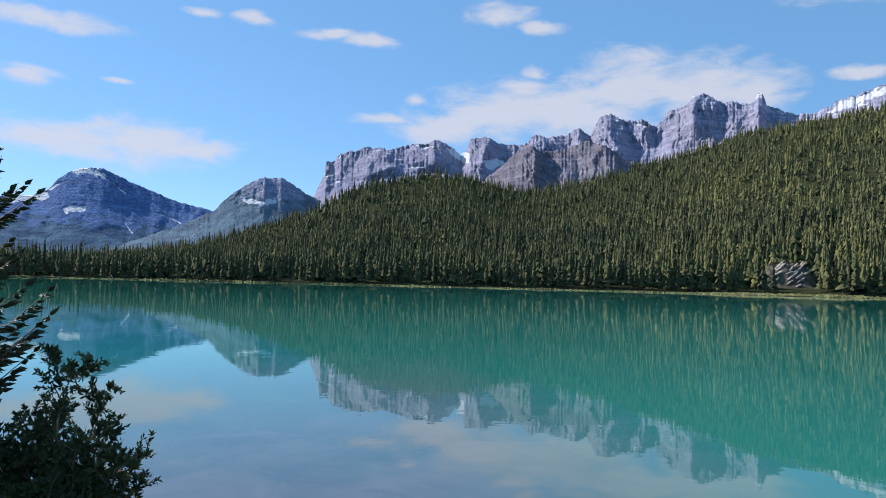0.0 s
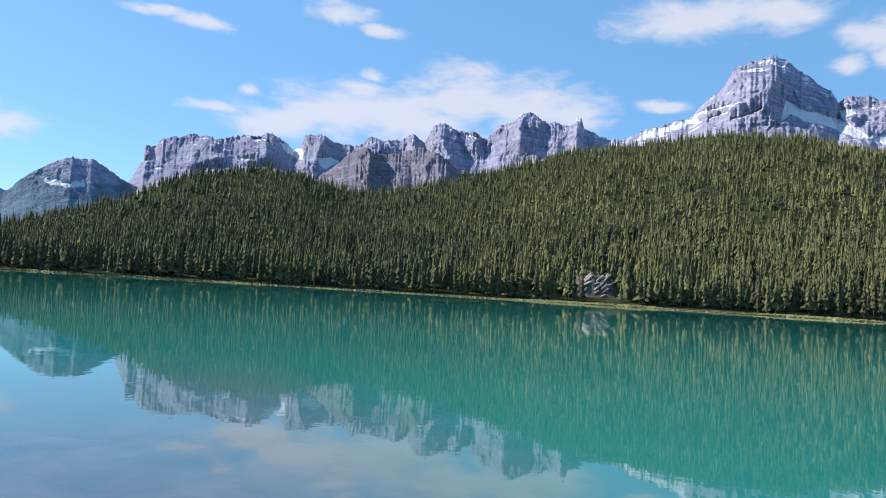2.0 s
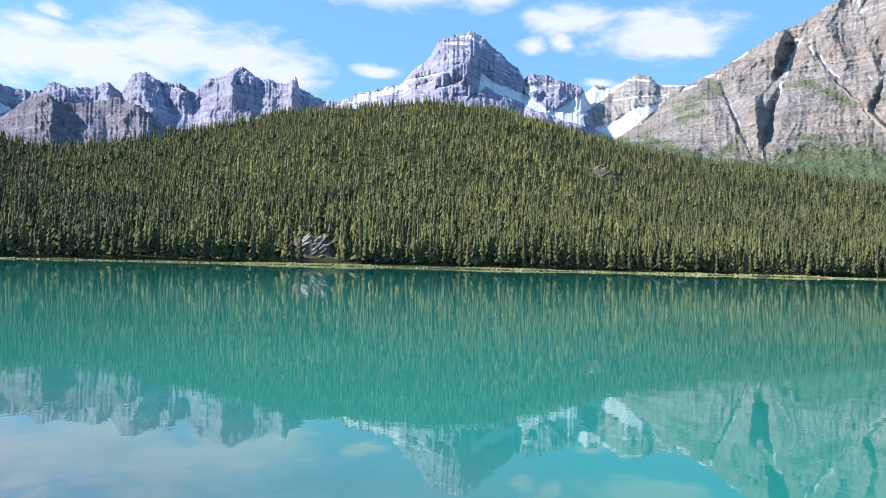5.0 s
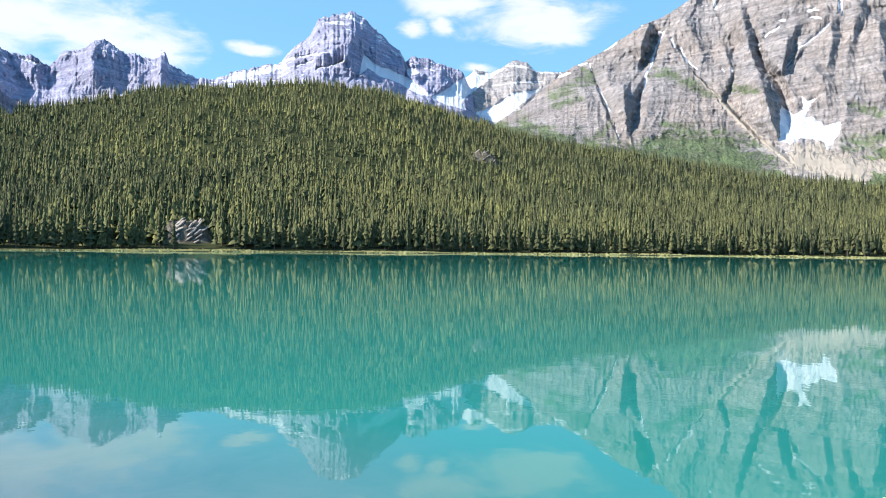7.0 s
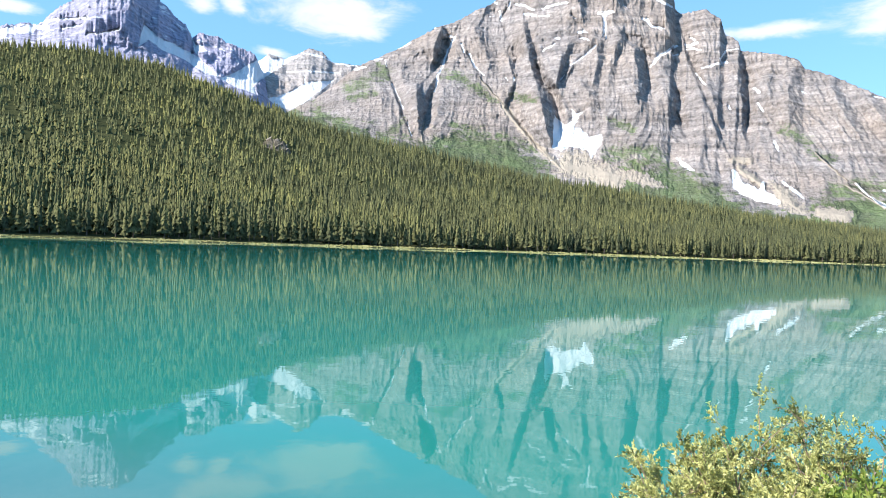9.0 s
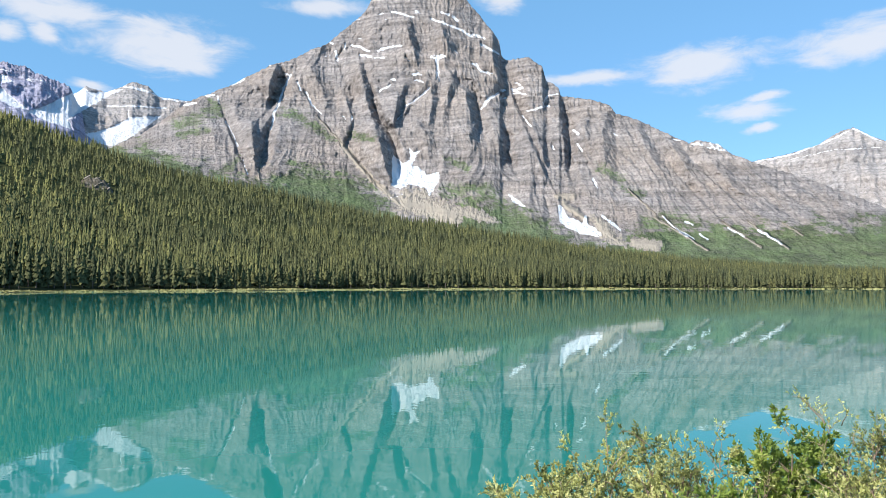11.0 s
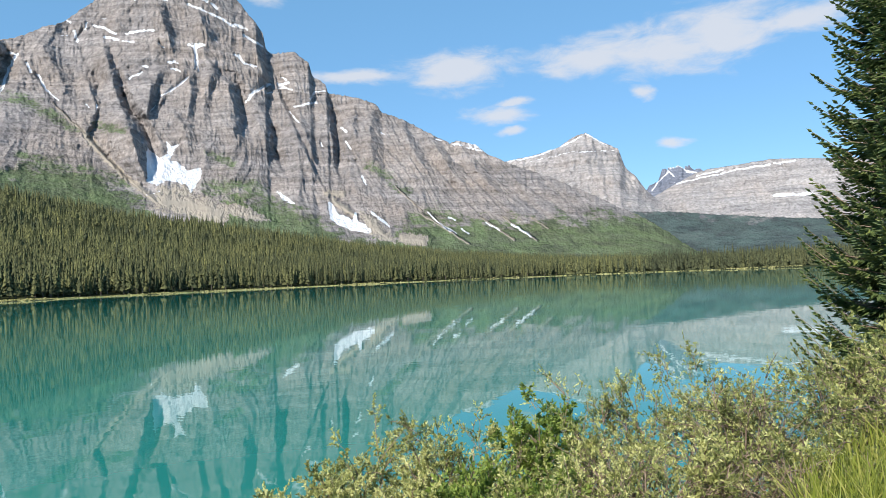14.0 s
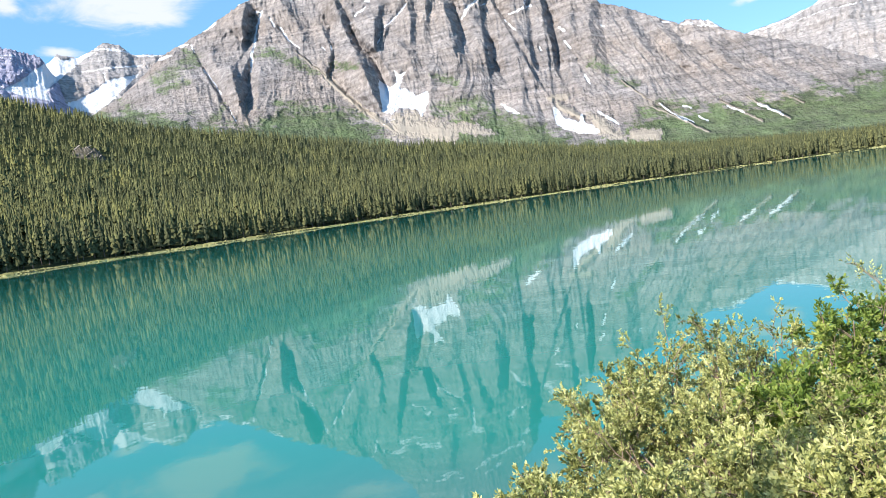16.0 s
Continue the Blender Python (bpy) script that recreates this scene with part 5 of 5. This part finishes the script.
def shrub(az, r, top_el, radius, leaf_mat, seed, label, leaf=0.03, stems=13, sides=9, twigs=7, leaves=14, bare=0.1, lean=(0, 0), hue=0.0, category="shrub", name="willow_shrub"):
    """A many-stemmed shrub: arching stems, side branches and twigs with leaves toward their ends."""
    rng = np.random.default_rng(seed)
    base = np.array(at(az, r, -0.05))
    height = 1.1 * (EYE + r * math.tan(radians(top_el)) - base[2])
    n = stems
    a, q = rng.uniform(0, 6.283, n), np.sqrt(rng.uniform(0.02, 1, n))
    root = base + np.stack([0.16 * radius * np.cos(a) * q, 0.16 * radius * np.sin(a) * q, np.zeros(n)], -1)
    tip = base + np.stack([radius * q * np.cos(a) + lean[0], radius * q * np.sin(a) + lean[1], height * (1 - 0.42 * q ** 2) * rng.uniform(0.6, 0.93, n)], -1)
    main = arcs(root, tip, 0.18 * radius * q, 9, rng, 0.012)
    mi = np.repeat(np.arange(n), sides)
    f = rng.uniform(0.22, 0.97, n * sides)
    k = f * 8
    lo = np.minimum(k.astype(int), 7)
    s0 = main[mi, lo] * (1 - (k - lo))[:, None] + main[mi, lo + 1] * (k - lo)[:, None]
    out = unit(s0 - (base + np.array([lean[0], lean[1], 0.35 * height])))
    w1 = unit(out * 0.7 + rng.normal(0, 0.55, s0.shape) + np.array([0, 0, 0.22]))
    l1 = radius * rng.uniform(0.3, 0.66, len(s0)) * (1.15 - 0.55 * f)
    side = arcs(s0, s0 + w1 * l1[:, None], 0.06 * l1, 6, rng, 0.03)
    si = np.repeat(np.arange(len(side)), twigs)
    k = rng.uniform(0.25, 1.0, len(si)) * 4.99
    lo = k.astype(int)
    t0 = side[si, lo] * (1 - (k - lo))[:, None] + side[si, lo + 1] * (k - lo)[:, None]
    w2 = unit(w1[si] * 0.6 + rng.normal(0, 0.6, t0.shape) + np.array([0, 0, 0.25]))
    l2 = rng.uniform(0.06, 0.19, len(t0)) * (0.6 + 0.4 * radius)
    twig = arcs(t0, t0 + w2 * l2[:, None], 0.05 * l2, 3, rng, 0.03)
    parts = [tubes(main[:, :7], np.linspace(0.013, 0.004, 7)[None, :] * rng.uniform(0.7, 1.2, (n, 1)), 5),
             tubes(side, np.repeat(np.linspace(0.0046, 0.002, 6)[None, :], len(side), 0), 3),
             tubes(twig[::4], np.repeat(np.linspace(0.0022, 0.001, 3)[None, :], (len(twig) + 3) // 4, 0), 3)]
    vs = np.concatenate([p[0] for p in parts])
    fs, off = [], 0
    for v, fc in parts:
        fs.append(fc + off)
        off += len(v)
    wood = mesh_from("woody_frame", vs, np.concatenate(fs), TWIG, shade_smooth=True)
    leafy = np.where(rng.uniform(0, 1, len(twig)) > bare)[0]
    ti = np.repeat(leafy, int(leaves * 1.3))
    k = rng.uniform(0.2, 1.0, len(ti)) * 1.99
    lo = k.astype(int)
    p0 = twig[ti, lo] * (1 - (k - lo))[:, None] + twig[ti, lo + 1] * (k - lo)[:, None]
    wl = w2[ti] * 0.8 + rng.normal(0, 0.6, p0.shape) + np.array([0, 0, 0.15])
    ll = leaf * rng.uniform(0.6, 1.3, len(ti))
    lv, lf = blades(p0, wl, ll, ll * rng.uniform(0.34, 0.46, len(ti)), rng)
    limb = rng.normal(0.44 + hue, 0.19, len(side))
    tone = np.clip(np.repeat((limb[si] + rng.normal(0, 0.17, len(twig)))[ti], 4) + np.repeat(rng.normal(0, 0.15, len(ti)), 4), 0, 1)
    foliage = mesh_from("foliage", lv, lf, leaf_mat, {"tone": tone})
    ob = thing(name, label, category, "shrubs on the near bank")
    part("woody_frame", wood, ob, "thin brown woody branches", "stuff")
    part("foliage", foliage, ob, "", "stuff")
    return ob


def spruce(az, r, base_z, height, profile, seed, label, gap=0.18, per=9, step=0.08, needles=7, spindle=0.62, needle=0.03, needle_mat=NEEDLE):
    """A spruce: trunk, whorls of drooping boughs with side twigs, and needles set round the twigs. profile: (height, reach)."""
    rng = np.random.default_rng(seed)
    base = np.array(at(az, r))
    base[2] = base_z
    zs = np.arange(0.5, height - 0.25, gap)
    z = np.repeat(zs, per) + rng.normal(0, gap * 0.35, len(zs) * per)
    a = np.tile(np.arange(per) * 2 * np.pi / per, len(zs)) + np.repeat(rng.uniform(0, 6, len(zs)), per) + rng.normal(0, 0.16, len(z))
    reach = np.maximum(along(profile, base_z + z) * rng.uniform(0.72, 1.06, len(z)), 0.08)
    s0 = base + np.stack([0 * z, 0 * z, z], -1)
    way = np.stack([np.cos(a), np.sin(a), 0 * a], -1)
    k = 9
    f = np.linspace(0, 1, k)[None, :]
    droop = (-0.42 * np.sin(f * 2.4) + 0.24 * f ** 3) * (0.45 + 0.55 * (1 - z / height))[:, None]
    path = s0[:, None, :] + way[:, None, :] * (reach[:, None] * f)[..., None]
    path[:, :, 2] += reach[:, None] * droop + 0.12 * reach[:, None] * f * (z / height)[:, None]
    pv, pf = tubes(path[:, ::2], np.linspace(0.016, 0.003, 5)[None, :] * (0.4 + 0.5 * reach)[:, None], 3)
    tz = np.linspace(-0.4, height, 14)
    tv, tf = tubes((base + np.stack([0 * tz, 0 * tz, tz], -1))[None], (0.0125 * (height - tz) + 0.012)[None], 10)
    # side twigs, longer toward the trunk, in the plane of the bough
    counts = np.maximum((reach / step).astype(int), 2) * 2
    bi = np.repeat(np.arange(len(path)), counts)
    g = np.concatenate([np.linspace(0.16, 1.0, c // 2).repeat(2) for c in counts])
    sgn = np.concatenate([np.tile([1.0, -1.0], c // 2) for c in counts])
    kk = g * (k - 1.01)
    lo = kk.astype(int)
    t0 = path[bi, lo] * (1 - (kk - lo))[:, None] + path[bi, lo + 1] * (kk - lo)[:, None]
    ax = unit(path[bi, lo + 1] - path[bi, lo])
    sd = np.stack([-np.sin(a[bi]), np.cos(a[bi]), 0 * g], -1) * sgn[:, None]
    tl = np.clip(reach[bi] * 0.24 * (1.08 - g) + 0.07, 0.05, 0.3) * rng.uniform(0.7, 1.25, len(g))
    tw = unit(ax * 0.75 + sd * 0.8 + rng.normal(0, 0.14, t0.shape) - np.array([0, 0, 0.32]))
    tw = np.where((g > 0.985)[:, None], ax, tw)
    # each twig: two crossed spindles of packed needles, and loose needles along its edges
    tip = t0 + tw * tl[:, None]
    tip[:, 2] -= 0.10 * tl
    flat = unit(np.cross(tw, np.array([0, 0, 1.0]) + rng.normal(0, 0.25, tw.shape)))
    vs, fs, tones, off = [], [], [], 0
    young = np.clip(rng.normal(0.32, 0.14, len(t0)) + 0.25 * (g > 0.6), 0, 1)
    for across, wide in ((flat, 0.05 * spindle), (unit(np.cross(flat, tw)), 0.034 * spindle)):
        mid = t0 * 0.55 + tip * 0.45
        w = wide * rng.uniform(0.7, 1.2, (len(t0), 1))
        vs.append(np.stack([t0, mid + across * w, tip, mid - across * w], 1).reshape(-1, 3))
        i = np.arange(len(t0))[:, None] * 4 + off
        fs += [i + np.array([[0, 1, 2]]), i + np.array([[0, 2, 3]])]
        tones.append(np.repeat(young, 4))
        off += 4 * len(t0)
    ni = np.repeat(np.arange(len(t0)), needles)
    h = rng.uniform(0.05, 1.0, len(ni))
    p0 = t0[ni] * (1 - h)[:, None] + tip[ni] * h[:, None]
    nw = unit(tw[ni] * 0.9 + flat[ni] * rng.choice([-1.0, 1.0], len(ni))[:, None] * 0.8 + rng.normal(0, 0.25, p0.shape))
    nl = needle * rng.uniform(0.7, 1.3, len(ni))
    nv, nf = blades(p0, nw, nl, nl * 0.22, rng, 0.1)
    vs.append(nv)
    fs.append(nf + off)
    tones.append(np.repeat(np.clip(young[ni] + 0.3 * (h > 0.7), 0, 1), 4))
    crown = mesh_from("crown", np.concatenate(vs), np.concatenate(fs), needle_mat, {"tone": np.concatenate(tones)})
    ob = thing("spruce_tree", label, "tree", "spruces on the near bank")
    part("trunk", mesh_from("trunk", tv, tf, BARK, shade_smooth=True), ob, "rough grey-brown trunk")
    part("woody_frame", mesh_from("woody_frame", pv, pf, TWIG, shade_smooth=True), ob, "thin brown boughs", "stuff")
    part("crown", crown, ob, "", "stuff")
    return ob


WL = "pale yellow-green willow shrub on the bank"
shrub(90.0, 6.1, -10.4, 0.9, WILLOW, 31, WL, stems=18, sides=11, twigs=8, leaves=25, hue=0.1)
shrub(85.4, 5.8, -14.0, 0.72, WILLOW, 32, WL, stems=14, sides=10, twigs=8, leaves=25, hue=-0.05)
shrub(78.0, 3.8, -22.5, 0.45, WILLOW, 50, "low willow shrub at the bank edge", stems=10, sides=9, twigs=7, leaves=16, hue=0.12)
shrub(94.6, 6.3, -8.8, 0.72, WILLOW, 33, "tall thin willow shrub over the water's edge", stems=12, sides=10, twigs=8, leaves=16, hue=0.0)
shrub(91.0, 4.9, -16.5, 0.75, WILLOW, 34, WL, stems=14, sides=10, twigs=8, leaves=25, hue=0)
for az, r, top, seed in ((95.5, 3.7, -22.0, 55), (101.5, 3.3, -23.5, 56), (108.5, 3.3, -23.5, 57), (89.0, 3.4, -25.0, 58)):
    shrub(az, r, top, 0.5, WILLOW, seed, "low willow shrub at the bank edge", stems=11, sides=9, twigs=7, leaves=16, hue=0.05)
for az, r, top, seed, hue in ((97.0, 6.9, -10.2, 71, 0.05), (106.2, 7.5, -9.0, 72, -0.05), (111.6, 7.4, -8.4, 73, 0.0), (117.0, 7.0, -8.2, 74, -0.12)):
    shrub(az, r, top, 0.72, WILLOW, seed, "dense rounded willow shrub over the water's edge", stems=14, sides=10, twigs=7, leaves=12, hue=hue)
shrub(103.8, 6.6, -8.9, 0.62, BIRCH, 35, "bright green leafy shrub among willows", stems=13, sides=10, twigs=8, leaves=14, leaf=0.045, name="leafy_shrub")
shrub(99.2, 6.4, -10.0, 0.66, WILLOW, 36, "brown twiggy willow shrub with few leaves", stems=13, sides=10, twigs=7, leaves=9, bare=0.45, hue=-0.12)
shrub(101.5, 4.8, -16.5, 0.62, BIRCH, 37, "low bright green leafy shrub", stems=12, sides=9, twigs=8, leaves=15, leaf=0.043, name="leafy_shrub")
shrub(108.8, 6.9, -8.4, 0.78, WILLOW, 38, "grey-brown half-bare willow shrub", stems=13, sides=10, twigs=7, leaves=9, bare=0.35, hue=0.05)
shrub(114.6, 7.6, -6.0, 0.9, WILLOW, 39, "tall pale willow shrub with slender shoots", stems=14, sides=11, twigs=8, leaves=12, bare=0.15, hue=-0.2)
shrub(112.0, 5.0, -13.2, 0.8, WILLOW, 40, WL, stems=15, sides=10, twigs=8, leaves=12, bare=0.3, hue=0.02)
shrub(119.5, 6.6, -7.6, 0.9, WILLOW, 41, "tangled brown willow shrub with dry twigs", stems=16, sides=11, twigs=8, leaves=9, bare=0.35, hue=-0.05)
# Lowered leaf tone on these two paints in the shade under the spruce.
shrub(126.0, 7.2, -6.4, 1.05, WILLOW, 42, WL, stems=16, sides=11, twigs=8, leaves=14, bare=0.1, hue=-0.15)
shrub(131.5, 6.4, -5.2, 1.0, WILLOW, 43, "dense willow shrub before the spruce", stems=16, sides=11, twigs=8, leaves=12, bare=0.2, hue=-0.1)
shrub(106.8, 4.6, -16.0, 0.6, WILLOW, 44, "low twiggy willow shrub", stems=12, sides=9, twigs=8, leaves=11, bare=0.35, hue=-0.1)
shrub(118.0, 4.9, -14.0, 0.6, WILLOW, 45, "dry brown twiggy shrub in grass", stems=12, sides=9, twigs=7, leaves=8, bare=0.7, hue=-0.1)
shrub(124.0, 4.7, -12.5, 0.55, WILLOW, 53, "dry brown twiggy shrub in grass", stems=12, sides=9, twigs=7, leaves=10, bare=0.6, hue=-0.2)
shrub(-33.4, 4.9, -10.6, 0.9, BACKLIT_LEAF, 46, "shrub painted in back-lit dark green beside the lake", stems=22, sides=12, twigs=8, leaves=20, leaf=0.036, name="leafy_shrub")
shrub(-28.0, 4.7, -4.0, 0.36, BACKLIT_LEAF, 47, "slender shoot painted back-lit dark, rising over the shrub", stems=9, sides=10, twigs=8, leaves=19, leaf=0.033, name="leafy_shrub")
shrub(-25.8, 4.8, -12.5, 0.42, BACKLIT_LEAF, 48, "bare twigs with few leaves painted back-lit dark at the shrub's edge", stems=9, sides=9, twigs=7, leaves=9, bare=0.75, name="leafy_shrub")
shrub(-33.0, 4.1, -17.0, 0.75, BACKLIT_LEAF, 49, "low shrub painted in back-lit dark green", stems=14, sides=10, twigs=8, leaves=14, name="leafy_shrub")

spruce(132.1, 11.0, 1.6, 11.5, [(1.6, 1.5), (3.0, 1.6), (5.0, 1.4), (8.4, 0.88), (11, 0.45), (13.1, 0.05)], 51, "tall dense green spruce on the bank", per=13, gap=0.175, spindle=0.6, needles=3, needle=0.034, step=0.042)
spruce(-39.4, 6.0, 1.9, 8.0, [(1.9, 0.9), (2.8, 1.1), (4.3, 1.0), (5.0, 0.72), (5.3, 0.42), (6.5, 0.3), (8, 0.2), (9.9, 0.05)], 52, "spruce painted back-lit dark, with drooping boughs, beside the lake", per=11, gap=0.25, spindle=0.56, needles=3, step=0.04, needle=0.026, needle_mat=SHADE_NEEDLE)

rng = np.random.default_rng(61)
az = rng.uniform(123.5, 141, 1500)
r = rng.uniform(3.4, 6.0, 1500)
tagged(tufts("grass", az, r, 0.55, 0.016, GRASS, rng, blades=3), "tall yellow-green grass on the bank", "grass", kind="stuff")
az = rng.uniform(86, 140, 2200)
r = 2.2 + 2.6 * rng.uniform(0, 1, 2200)
tagged(tufts("grass", az, r, 0.2, 0.012, GRASS, rng, blades=2), "short green grass on the bank", "grass", kind="stuff")
